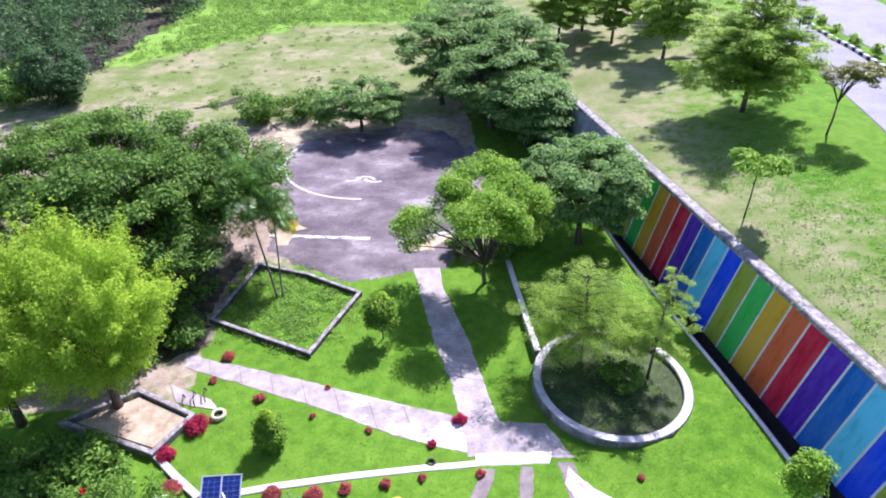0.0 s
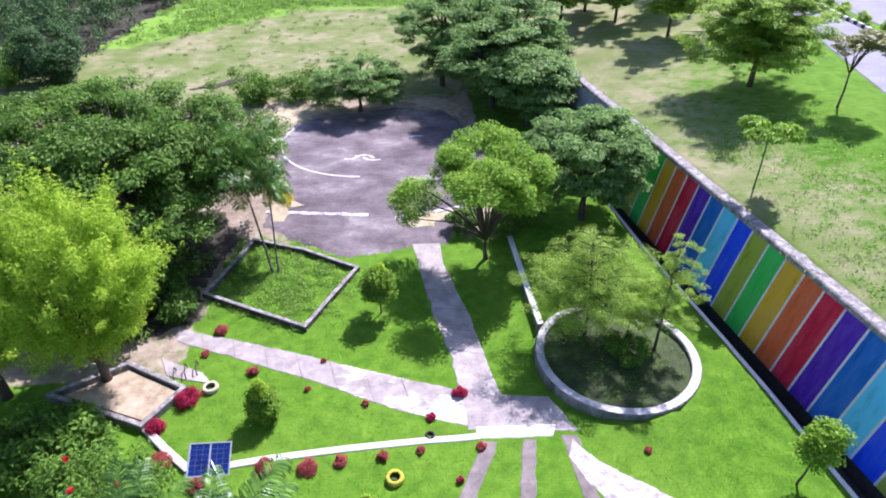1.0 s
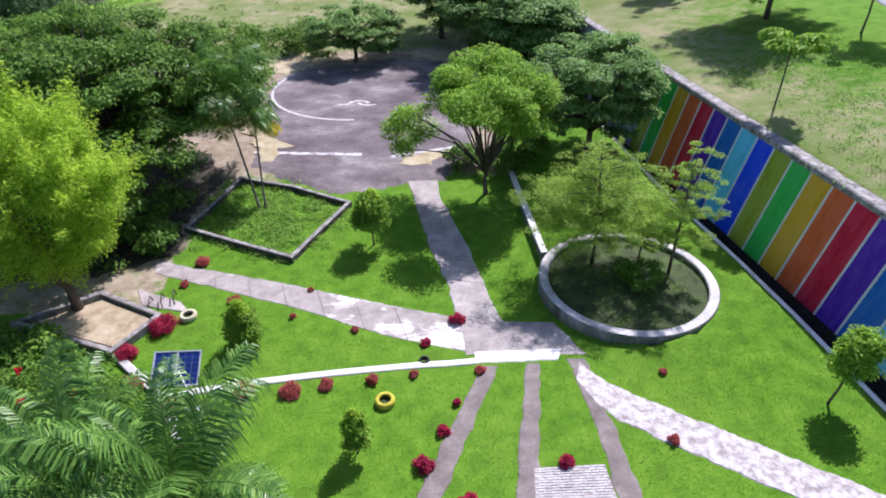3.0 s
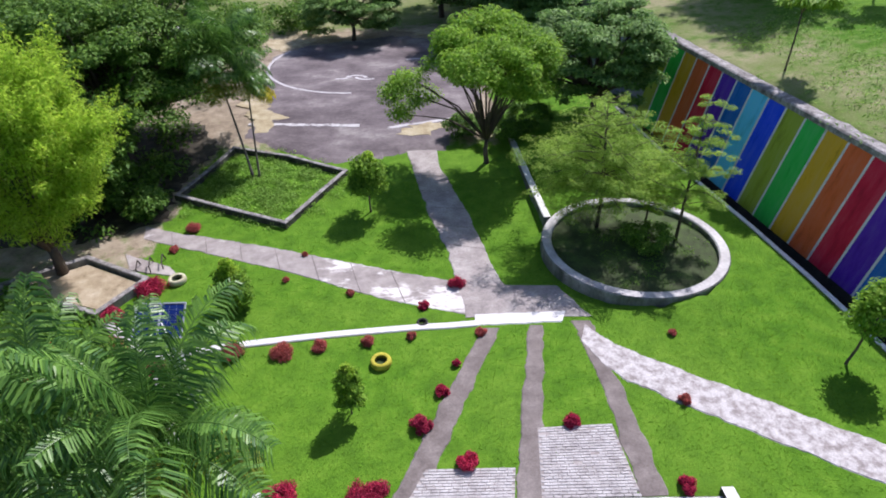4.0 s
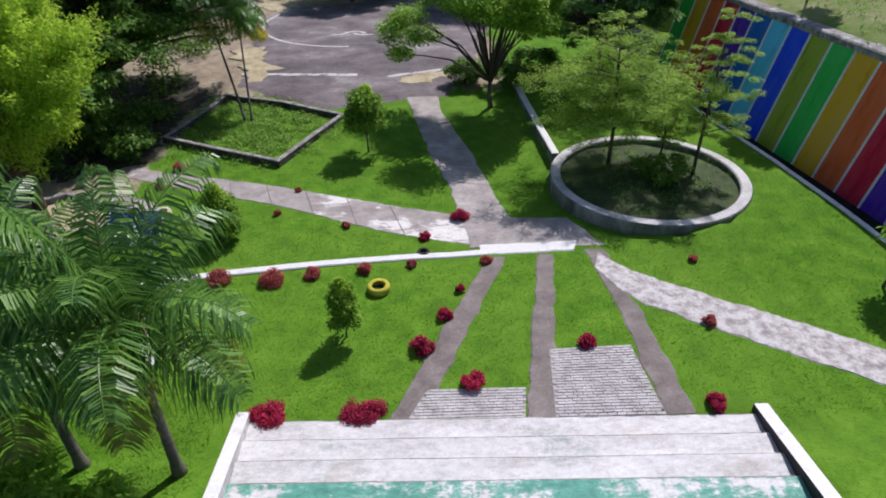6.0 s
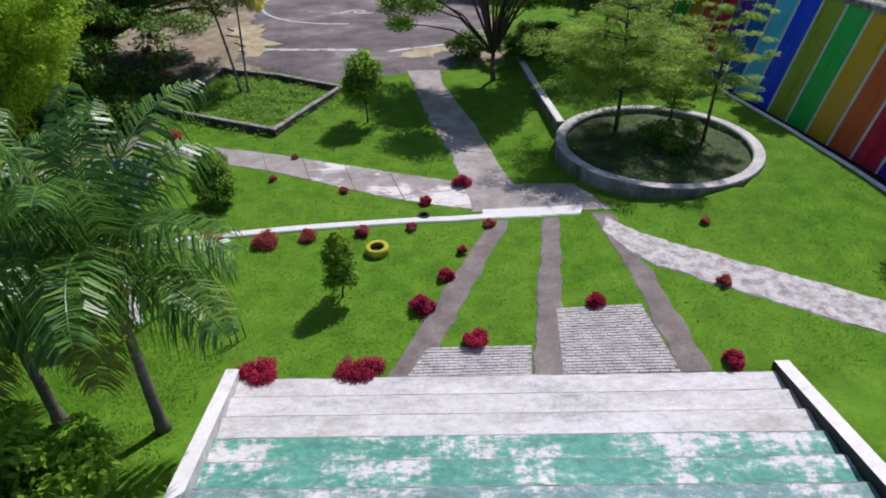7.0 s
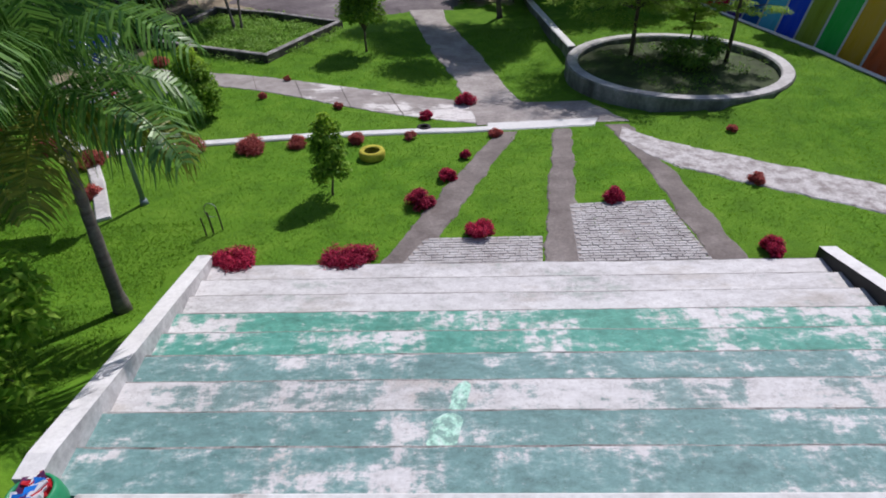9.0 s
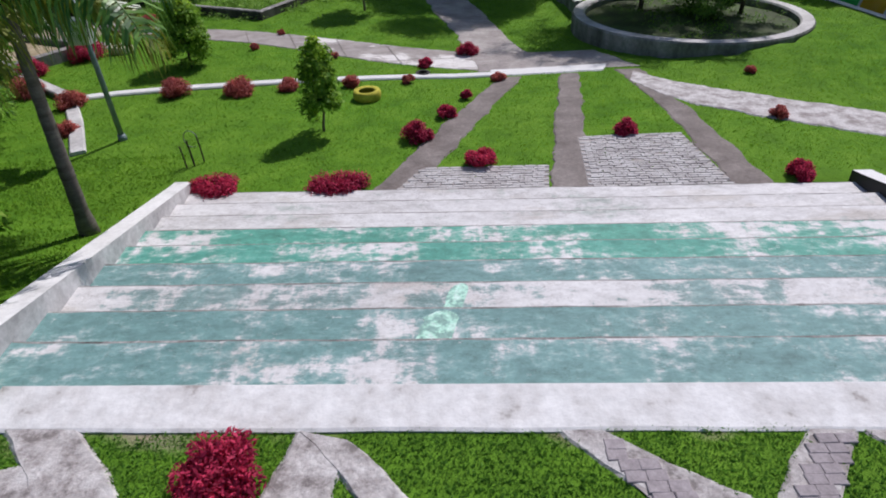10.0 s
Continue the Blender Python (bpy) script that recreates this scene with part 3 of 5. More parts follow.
ribbon("court_line", [(-10.6, 34.25), (-4.2, 33.5)], [(-10.6, 33.95), (-4.2, 33.2)], LINE, "worn white painted line across the court", "line marking", rise=0.062, cols=2)
ribbon("court_line", [(-2.6, 33.0), (1.9, 34.2)], [(-2.6, 32.75), (1.9, 33.95)], LINE, "worn white painted line across the court", "line marking", rise=0.062, cols=2)

# ---- retaining wall with painted stripes ----
WALL_BACK = 0.22      # batter per metre of height


def wall_top(y):
    return 4.22 + 0.012 * (y - 22)


def make_wall():
    wall = thing("retaining_wall", "tall leaning retaining wall painted in bright vertical colour stripes", "wall", kind="structure")

    def panel(y0, y1, inset, mat, name, z1=None, label="", z0=-0.15):
        b = Build()
        vs = []
        for y in (y0, y1):
            t = wall_top(y) if z1 is None else z1
            for z in (z0, t):
                x = wall_x(y) + WALL_BACK * z + inset
                vs += [(x, y, z), (x + 0.5, y, z)]
        b.add(vs, [(0, 2, 6, 4), (2, 3, 7, 6), (1, 5, 7, 3), (0, 1, 3, 2), (4, 6, 7, 5), (0, 4, 5, 1)])
        return part(name, b, mat, wall, label)

    order = ["olive", "green", "gold", "orange", "crimson", "purple", "blue", "sky", "royal"]
    y0, w = 34.0, 1.115
    for k in range(25):
        a, b = y0 - k * w, y0 - (k + 1) * w
        if k:
            panel(a + 0.045, a - 0.045, -0.012, WHITEWASH, "divider", label="thin white stripe between colours")
        panel(a - 0.045 if k else a, b + 0.045, 0.0, STRIPES[order[k % 9]], "stripe", label=order[k % 9] + " painted stripe of the wall")
    panel(y0 - 25 * w, 2.0, 0.0, STONE, "bare_wall", label="bare grey wall")
    panel(60.0, y0, 0.0, STONE, "bare_wall", label="unpainted bluish grey wall")
    # unpainted foot, coloured as dark as the shade that lies there
    panel(60.0, 2.0, 0.0, DITCH, "wall_foot", -0.15, "unpainted foot of the wall with ditch shade in its colour", -0.9)
    b = Build()
    ys = list(np.arange(2.0, 60.1, 0.5))
    vs, fs = [], []
    for y in ys:
        t = wall_top(y)
        x = wall_x(y) + WALL_BACK * t
        j = 0.05 * noise.noise((0, y * 1.7, 0))
        for dx, z in ((-0.06, t - 0.1), (-0.06 + j, t + 0.10), (0.0 + j, t + 0.15), (0.5 + j, t + 0.15 + j), (0.58, t + 0.06), (0.58, t - 0.1)):
            vs.append((x + dx, y, z))
    for k in range(len(ys) - 1):
        for j in range(5):
            fs.append((k * 6 + j, k * 6 + j + 1, k * 6 + 7 + j, k * 6 + 6 + j))
    b.add(vs, fs)
    part("coping", b, COPING, wall, "crumbling grey stone coping on top of the wall")


make_wall()

# ---- round planter ----
RING = (7.38, 20.5)


def make_planter():
    p = thing("planter", "large round raised planter with a whitewashed rim", "planter", (*RING, 0), kind="structure")
    b = Build()
    top = 0.34
    b.lathe([(3.5, -0.9), (3.5, top - 0.05), (3.46, top)], 72, 0)
    b.lathe([(3.46, top), (3.14, top), (3.1, top - 0.05)], 72, 1)
    b.lathe([(3.1, top - 0.05), (3.1, -0.3)], 72, 0)
    part("planter_wall", b, [MOSSY, PALE], p, "curved grey wall with worn white rim")
    b = Build()
    vs, fs = [(0, 0, 0.24)], []
    n = 48
    for r in range(1, 9):
        for s in range(n):
            a = s * 2 * math.pi / n
            q = 3.12 * r / 8
            vs.append((q * math.cos(a), q * math.sin(a), 0.12 + 0.12 * (1 - r / 8) + 0.05 * noise.noise((q * math.cos(a), q * math.sin(a), 9))))
    for s in range(n):
        fs.append((0, 1 + s, 1 + (s + 1) % n))
        for r in range(7):
            fs.append((1 + r * n + s, 1 + (r + 1) * n + s, 1 + (r + 1) * n + (s + 1) % n, 1 + r * n + (s + 1) % n))
    b.add(vs, fs)
    part("soil", b, SOIL, p, "dark soil with sparse weeds", True)


make_planter()

# ---- broad stairs ----
STAIR = pose(0.86, 10.12, 0.0, 0, 0, -2.2)
RISE, TREAD, HALF, STEPS = 0.128, 0.592, 5.5, 9


def make_stairs():
    st = thing("broad_stairs", "broad shallow concrete stairs with worn green and white paint", "stairs", kind="structure")
    st.matrix_basis = STAIR
    bare = step_paint("tread_bare", (0.52, 0.56, 0.53), 0.44)
    vivid = step_paint("tread_green", (0.11, 0.36, 0.28), 0.515)
    vivid2 = step_paint("tread_green_worn", (0.10, 0.34, 0.27), 0.53)
    slate = step_paint("tread_slate", (0.17, 0.31, 0.30), 0.53, 0.84)
    slate_bare = step_paint("tread_slate_worn", (0.22, 0.34, 0.33), 0.475, 0.86)
    mats = [bare, bare, bare, vivid, vivid2, slate, slate_bare, slate, slate]
    names = ["bare pale tread", "bare pale tread", "bare pale tread", "green painted tread", "green painted tread with bare patches",
             "slate green tread", "pale worn tread", "slate green tread", "slate green tread with white patches"]
    for i in range(STEPS):
        b = Build()
        n = 60
        y1, y0, z = -i * TREAD, -(i + 1) * TREAD, RISE * (i + 1) - 0.06
        vs, fs = [], []
        for k in range(n + 1):
            x = -HALF + 0.05 * i + (2 * HALF - 0.065 * i) * k / n
            j = 0.012 * noise.noise((x * 0.8, i * 3.1, 0)) + 0.008 * noise.noise((x * 4, i, 2))
            g = 0.012 + 0.022 * max(0, noise.noise((x * 2.3, i * 1.7, 6)) + 0.35)
            vs += [(x, y1 + j, -0.35), (x, y1 + j, z - 0.02), (x, y1 + j - 0.015, z), (x, y1 + j - 0.015 - g, z), (x, y0, z + 0.004), (x, y0, -0.35)]
        for k in range(n):
            for j in range(5):
                fs.append((k * 6 + j, k * 6 + 6 + j, k * 6 + 7 + j, k * 6 + 1 + j))
        fs += [(0, 1, 2, 3, 4, 5), tuple(n * 6 + j for j in (5, 4, 3, 2, 1, 0))]
        b.add(vs, fs)
        b.i = [1 if k % 5 in (1, 2) and k < n * 5 else 0 for k in range(len(fs))]
        part("tread", b, [mats[i], COPING], st, names[i])
    b = Build()
    vs, fs = [], []
    n = 30
    yb = -STEPS * TREAD
    top = RISE * STEPS + 0.0
    for k in range(n + 1):
        x = -HALF + 0.74 + (2 * HALF - 0.22) * k / n
        j = 0.02 * noise.noise((x * 1.1, 5, 0))
        vs += [(x, yb, 0.5), (x, yb + 0.0, top - 0.03), (x, yb - 0.03, top), (x, yb - 0.46 + j, top - 0.008), (x, yb - 0.49 + j, top - 0.02), (x, yb - 0.49 + j, 0.6)]
    for k in range(n):
        for j in range(5):
            fs.append((k * 6 + j, k * 6 + 6 + j, k * 6 + 7 + j, k * 6 + 1 + j))
    fs += [(0, 1, 2, 3, 4, 5), tuple(n * 6 + j for j in (5, 4, 3, 2, 1, 0))]
    b.add(vs, fs)
    part("landing_edge", b, STAINED, st, "whitewashed top edge of the stairs")
    # the right wall's faces are coloured black for the shade on them
    for s, mats2 in ((-1, [PALE, WHITEWASH]), (1, [PAINT_SHADE_BLACK, WHITEWASH])):
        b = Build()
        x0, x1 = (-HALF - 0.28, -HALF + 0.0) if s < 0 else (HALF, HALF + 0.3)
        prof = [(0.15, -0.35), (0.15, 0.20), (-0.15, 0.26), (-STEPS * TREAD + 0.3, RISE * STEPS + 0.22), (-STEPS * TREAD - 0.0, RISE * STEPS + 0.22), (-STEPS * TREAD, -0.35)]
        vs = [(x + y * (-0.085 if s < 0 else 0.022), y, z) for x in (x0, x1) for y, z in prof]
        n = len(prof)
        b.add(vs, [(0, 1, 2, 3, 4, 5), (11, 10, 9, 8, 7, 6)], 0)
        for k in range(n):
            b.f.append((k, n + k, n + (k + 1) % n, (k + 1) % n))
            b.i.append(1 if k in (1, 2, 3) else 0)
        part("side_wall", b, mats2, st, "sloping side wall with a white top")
    mint = worn("mint_splash", [(0.42, (0.30, 0.48, 0.42)), (0.5, (0.50, 0.84, 0.68)), (0.62, (0.70, 0.92, 0.82))], 9, 24)
    for i, x, y0, y1, w in ((6, -1.12, -0.02, -0.56, 0.2), (7, -1.36, -0.04, -0.56, 0.34)):
        b = Build()
        z = RISE * (i + 1) - 0.052
        rim = [(x + w * (0.5 + 0.62 * max(-0.8, min(0.8, math.cos(a)))) + 0.03 * noise.noise((a * 3, i, 0)) + 0.12 * (0.5 + 0.5 * math.sin(a)), -i * TREAD + y1 + (y0 - y1) * (0.5 + 0.5 * math.sin(a)) - 0.03, z) for a in np.linspace(0, 6.28, 21)[:-1]]
        b.add(rim, [tuple(range(20))])
        part("paint_splash", b, mint, st, "pale mint paint splash")


make_stairs()


# ---- vegetation ----
RNG = np.random.default_rng(7)


def leaf_cloud(centres, radii, count, size, flat=0.5, droop=0.15, up=0.6, slim=0.45, rng=RNG):
    """Leaves scattered in clumps. centres: k x 3, radii: k; each leaf is a folded rhombus. Returns verts, faces."""
    centres, radii = np.asarray(centres, float), np.asarray(radii, float)
    share = radii ** 2 / (radii ** 2).sum()
    pick = rng.choice(len(centres), count, p=share)
    d = rng.normal(size=(count, 3))
    d /= np.linalg.norm(d, axis=1, keepdims=True)
    r = rng.random(count) ** 0.45
    off = d * (radii[pick] * r)[:, None]
    off[:, 2] *= flat
    c = centres[pick] + off
    nrm = rng.normal(size=(count, 3)) * (1 - up) + d * 0.35
    nrm[:, 2] = np.abs(nrm[:, 2]) + up
    nrm /= np.linalg.norm(nrm, axis=1, keepdims=True)
    a = d + rng.normal(size=(count, 3)) * 0.6
    a[:, 2] -= droop * 2
    a -= nrm * (a * nrm).sum(1, keepdims=True)
    a /= np.linalg.norm(a, axis=1, keepdims=True) + 1e-9
    s = np.cross(nrm, a)
    l = (size * (0.6 + 0.8 * rng.random(count)))[:, None]
    tip = c + a * l * 0.55 - nrm * l * droop
    tail = c - a * l * 0.45
    w = l * slim * 0.5
    lift = nrm * l * 0.06
    v = np.stack([tail, c + s * w + lift, tip, c - s * w + lift], 1).reshape(-1, 3)
    f = np.arange(count * 4).reshape(-1, 4)
    return v, f


def quick_mesh(name, v, f, mat):
    """A mesh from arrays of quads."""
    me = bpy.data.meshes.new(name)
    me.vertices.add(len(v))
    me.vertices.foreach_set("co", np.ascontiguousarray(v, np.float32).ravel())
    me.loops.add(f.size)
    me.loops.foreach_set("vertex_index", f.ravel().astype(np.int32))
    me.polygons.add(len(f))
    me.polygons.foreach_set("loop_start", np.arange(0, f.size, 4, dtype=np.int32))
    me.materials.append(mat)
    me.update(calc_edges=True)
    me.validate()
    return me


def limbs(b, rng, base, fork, targets, r0, mat=0, wob=0.15):
    """Trunk from base to fork and a limb to every target."""
    base, fork = Vector(base), Vector(fork)
    mid = base.lerp(fork, 0.5) + Vector((rng.normal() * wob, rng.normal() * wob, 0))
    b.tube([base - Vector((0, 0, 0.15)), base + Vector((0, 0, 0.1)), mid, fork], [r0 * 1.5, r0 * 1.1, r0 * 0.9, r0 * 0.75], 10, mat)
    for t in targets:
        t = Vector(t)
        m1 = fork.lerp(t, 0.4) + Vector((rng.normal() * wob, rng.normal() * wob, wob + 0.06 * (t - fork).length))
        m2 = fork.lerp(t, 0.75) + Vector((rng.normal() * wob, rng.normal() * wob, 0.05 * (t - fork).length))
        b.tube([fork - Vector((0, 0, 0.1)), m1, m2, t], [r0 * 0.55, r0 * 0.36, r0 * 0.22, r0 * 0.08], 6, mat)


def tree(name, label, at, height, blobs, mat, leaves, size, seed, clumps=60, fork=0.3, r0=0.16, flat=0.4, clump=0.7, up=0.6, droop=0.15,
         slim=0.45, lean=(0, 0), fill=0.35, category="tree", group="", bark=None, tip=None):
    """A tree: trunk, limbs, and a crown of leaf clumps spread over the shells of ellipsoids (dx, dy, z, rx, ry, rz)."""
    rng = np.random.default_rng(seed)
    z0 = ground_z(*at) if len(at) == 2 else at[2]
    ob = thing(name, label, category, (at[0], at[1], z0), group=group)
    vol = np.array([b[3] * b[4] * b[5] for b in blobs]) ** 0.67
    cs, rs = [], []
    for k in rng.choice(len(blobs), clumps, p=vol / vol.sum()):
        dx, dy, dz, rx, ry, rz = blobs[k]
        d = rng.normal(size=3)
        d[2] = d[2] * 0.8 + 0.25
        d /= np.linalg.norm(d)
        r = 1 - fill * rng.random() ** 1.5
        cs.append((dx + d[0] * rx * r, dy + d[1] * ry * r, dz + d[2] * rz * r))
        rs.append(clump * (0.6 + 0.8 * rng.random()))
    cs = np.array(cs)
    cs[:, 2] = np.maximum(cs[:, 2], 0.15)
    b = Build()
    ends = [tuple(cs[k]) for k in rng.choice(clumps, min(clumps, max(5, clumps // 4)), replace=False)]
    limbs(b, rng, (0, 0, 0), (lean[0], lean[1], height * fork), ends, r0, 0, min(0.15, 0.018 * height))
    part("trunk", b, bark or BARK, ob, "", True)
    v, f = leaf_cloud(cs, rs, leaves, size, flat, droop, up, slim, rng)
    put("crown", quick_mesh("crown", v, f, mat), ob)
    if tip:
        x, y, z, r, n = tip
        v, f = leaf_cloud([(x, y, z), (x, y, z + r * 0.9)], [r, r * 0.6], n, size, 0.8, 0.1, 0.5, slim, rng)
        put("top_leaves", quick_mesh("top_leaves", v, f, L_LIME), ob, label="yellow-green leaves at the top")
    return ob


# large spreading tree behind the bed
tree("tree", "broad spreading dark green tree with a flat crown", (-15.2, 29.2), 9.5,
     [(-0.8, -0.6, 6.7, 3.4, 3.0, 1.5), (-2.0, 2.6, 5.9, 7.4, 5.6, 3.1), (2.9, 4.0, 4.9, 3.8, 3.6, 2.6), (-0.6, -1.2, 4.2, 4.6, 3.2, 2.2), (-6.5, 5, 5.4, 4.4, 4, 2.4), (-3.0, 3.6, 7.3, 4.6, 3.6, 1.6), (-6.0, -0.5, 4.6, 4, 3.4, 2.2), (2.5, 0.2, 4.8, 1.8, 2.2, 1.1)], L_DARK, 145000, 0.19, 11, 520, 0.24, 0.27, 0.42, 0.85, 0.6)
tree("tree", "dense dark leafy tree in the shade of the big one", (-15.5, 24.2), 4.2, [(0, 0, 2.6, 2.6, 2.2, 1.7)], L_DARK, 7000, 0.26, 12, 50, 0.25, 0.14, 0.5, 0.8)
def plume_tree(name, label, at, height, radius, low, plumes, mat, size, seed, leaves=90):
    """A billowing tree: an ovoid crown of soft tufts, each tapering outwards and up to a feathery tip."""
    rng = np.random.default_rng(seed)
    ob = thing(name, label, "tree", (*at, ground_z(*at)))
    b = Build()
    cs, rs = [], []
    mid = (height + low) / 2
    for k in range(plumes):
        d = Vector(rng.normal(size=3))
        d.z = d.z * 0.95 + 0.15
        d.normalize()
        r = 0.60 + 0.18 * rng.random()
        c = Vector((d.x * radius * r, d.y * radius * r, mid + d.z * (height - low) / 2 * r))
        way = (d * 0.75 + Vector((0, 0, 0.75)) + Vector(rng.normal(size=3)) * 0.2).normalized()
        long = 1.2 + 1.3 * rng.random()
        if k % 4 == 0:
            b.tube([(0, 0, low * 0.7), (c.x * 0.45, c.y * 0.45, low + (c.z - low) * 0.5), c], [0.06, 0.03, 0.01], 5)
        for q in (0, 0.3, 0.55, 0.78, 1.0):
            p = c + way * long * q
            cs.append((p.x + rng.normal() * 0.06, p.y + rng.normal() * 0.06, max(0.6, p.z)))
            rs.append(0.58 * (1.08 - q) ** 0.9 * (0.8 + 0.4 * rng.random()) + 0.05)
    b.tube([(0, 0, -0.2), (0.05, 0, low * 0.6), (0, 0.05, low + 1.0)], [0.24, 0.18, 0.1], 10)
    part("trunk", b, BARK, ob, "", True)
    v, f = leaf_cloud(cs, rs, leaves * len(cs), size, 1.1, 0.15, 0.3, 0.28, rng)
    put("crown", quick_mesh("crown", v, f, mat), ob)
    return ob


plume_tree("tree", "bright lime feathery tree with upright plumes", (-14.4, 20.3), 8.9, 3.2, 1.5, 150, L_LIME, 0.135, 13, 145)
plume_tree("tree", "bright lime feathery tree beside its twin", (-18.2, 19.6), 8.0, 3.0, 1.4, 100, L_LIME, 0.16, 14, 85)
tree("tree", "light green tree with a loose leaning crown", (2.5, 28.6), 7.4,
     [(0.0, 0.8, 5.3, 2.2, 2.1, 1.7), (1.4, -0.8, 5.0, 1.7, 1.7, 1.2), (-3.7, 0.8, 3.2, 1.2, 1.3, 1.0), (-1.7, 0.4, 4.6, 1.5, 1.4, 1.0), (1.9, 0.6, 3.8, 1.3, 1.2, 1.0), (-0.2, -1.9, 5.6, 1.5, 1.3, 0.9)], L_FRESH, 50000, 0.15, 15, 115, 0.18, 0.12, 0.5, 0.75, 0.6)
tree("tree", "round dark blue-green tree beside the wall", (8.5, 31.8), 7.0,
     [(0, 0, 3.9, 3.5, 3.3, 2.7), (1.0, 1.5, 3.9, 2.6, 2.6, 2.2)], L_FAR, 44000, 0.21, 16, 210, 0.22, 0.2, 0.32, 0.66, 0.7)
tree("tree", "umbrella-shaped green tree at the court's edge", (-6.1, 51.2), 5.6, [(0, 0, 2.9, 3.7, 3.0, 1.8), (1.2, 0, 2.2, 2.6, 2.2, 1.4), (-1.2, -0.4, 2.0, 2.4, 2.0, 1.2)], L_FAR, 19000, 0.25, 17, 130, 0.25, 0.16, 0.25, 0.75, 0.75)
for k, (x, y, h, r) in enumerate(((5.2, 50.5, 8.6, 4.4), (1.2, 57.0, 9.5, 4.4), (7.2, 54.0, 10, 4.2), (3.8, 61.0, 10.5, 5.0), (7.6, 46.5, 6.8, 2.9))):
    tree("tree", "tall spreading dark green tree behind the court", (x, y), h, [(0, 0, h * 0.56, r, r, h * 0.28), (r * 0.3, -r * 0.4, h * 0.36, r * 0.8, r * 0.75, h * 0.22)], L_FAR, 26000, 0.29, 20 + k, 140, 0.3, 0.24, 0.26, 1.0, 0.75,
         group="trees behind the court")

for k, (x, y, r) in enumerate(((3.4, 31.0, 1.2), (1.5, 31.6, 0.9), (5.0, 32.0, 1.3))):
    tree("shrub", "dark low shrub in the shade at the court's corner", (x, y), 1.3, [(0, 0, 0.65, r, r * 0.8, 0.6)], L_DARK, 4500, 0.14, 120 + k, 45, 0.2, 0.03, 0.7, 0.3, category="shrub", group="shrubs at the court's corner")


def tier_tree(name, label, at, height, radius, low, mat, size, seed, r0=0.05, tiers=7, boughs=6, leaves=160, shape=0.75, group="", turn=(0, 0)):
    """A slender tree with flat feathery sprays along level boughs, tier over tier."""
    rng = np.random.default_rng(seed)
    z0 = ground_z(*at) if len(at) == 2 else at[2]
    ob = thing(name, label, "tree", (at[0], at[1], z0), group=group)
    b = Build()
    top = Vector((turn[0], turn[1], height))
    b.tube([(0, 0, -0.1), (0.02, 0, height * 0.3), (turn[0] * 0.6, turn[1] * 0.6, height * 0.7), top], [r0 * 1.3, r0, r0 * 0.7, r0 * 0.15], 8)
    cs, rs = [], []
    for k in range(tiers):
        s = k / (tiers - 1)
        z = low + (height - low) * s
        reach = radius * (1 - s ** 1.4 * shape) * (0.8 + 0.3 * rng.random()) * (0.75 if k == 0 else 1)
        n = max(3, int(boughs * (1 - 0.4 * s)))
        spin = rng.random() * 6.28
        for j in range(n):
            a = spin + j * 6.28 / n + rng.normal() * 0.25
            r = reach * (0.65 + 0.5 * rng.random())
            o = Vector((turn[0] * s, turn[1] * s, z - 0.1 * r))
            e = o + Vector((math.cos(a) * r, math.sin(a) * r, 0.16 * r + rng.normal() * 0.1))
            m = o.lerp(e, 0.55) + Vector((0, 0, 0.1 * r))
            b.tube([o, m, e], [r0 * 0.4, r0 * 0.25, r0 * 0.06], 5)
            for q in np.linspace(0.3, 1.0, max(3, int(r / 0.28))):
                p = (o.lerp(m, q / 0.55) if q < 0.55 else m.lerp(e, (q - 0.55) / 0.45)) + Vector(rng.normal(size=3) * 0.1 * r)
                cs.append((p.x, p.y, p.z - 0.03))
                rs.append((0.12 + 0.17 * r * (1.15 - q * 0.55)) * (0.8 + 0.4 * rng.random()))
    part("trunk", b, BARK, ob, "", True)
    v, f = leaf_cloud(cs, rs, int(leaves * len(cs)), size, 0.3, 0.12, 0.75, 0.34, rng)
    put("crown", quick_mesh("crown", v, f, mat), ob)
    return ob


# planter trees: thin trunks with feathery tiers
tier_tree("planter_tree", "slender feathery tree growing in the round planter", (6.35, 21.9, 0.2), 5.3, 3.2, 1.75, L_SOFT, 0.09, 31, 0.065, 9, 9, 125, group="planter trees", turn=(-0.2, 0))
tier_tree("planter_tree", "slim feathery tree with level boughs in the planter", (9.15, 20.75, 0.2), 5.5, 1.85, 1.7, L_SOFT, 0.085, 32, 0.055, 7, 6, 140, 0.7, group="planter trees", turn=(0.15, 0.1))
tier_tree("planter_tree", "young feathery tree growing in the round planter", (8.35, 22.0, 0.2), 2.6, 1.2, 1.0, L_SOFT, 0.09, 33, 0.035, 5, 6, 110, group="planter trees")
tree("shrub", "low scruffy weed shrub inside the planter", (7.9, 20.4, 0.2), 1.0, [(0, 0, 0.5, 0.9, 0.8, 0.4)], L_MID, 2500, 0.12, 34, 25, 0.3, 0.02, 0.6, 0.3, category="shrub")

# young lawn trees
tree("young_tree", "small young tree with fresh green leaves", (-3.0, 24.3), 2.8, [(0, 0, 1.45, 0.78, 0.75, 0.7), (0, 0, 2.1, 0.55, 0.55, 0.6)], L_YOUNG, 6500, 0.13, 41, 70, 0.3, 0.04, 0.6, 0.33, 0.5, tip=(0.1, 0.05, 2.3, 0.42, 900))
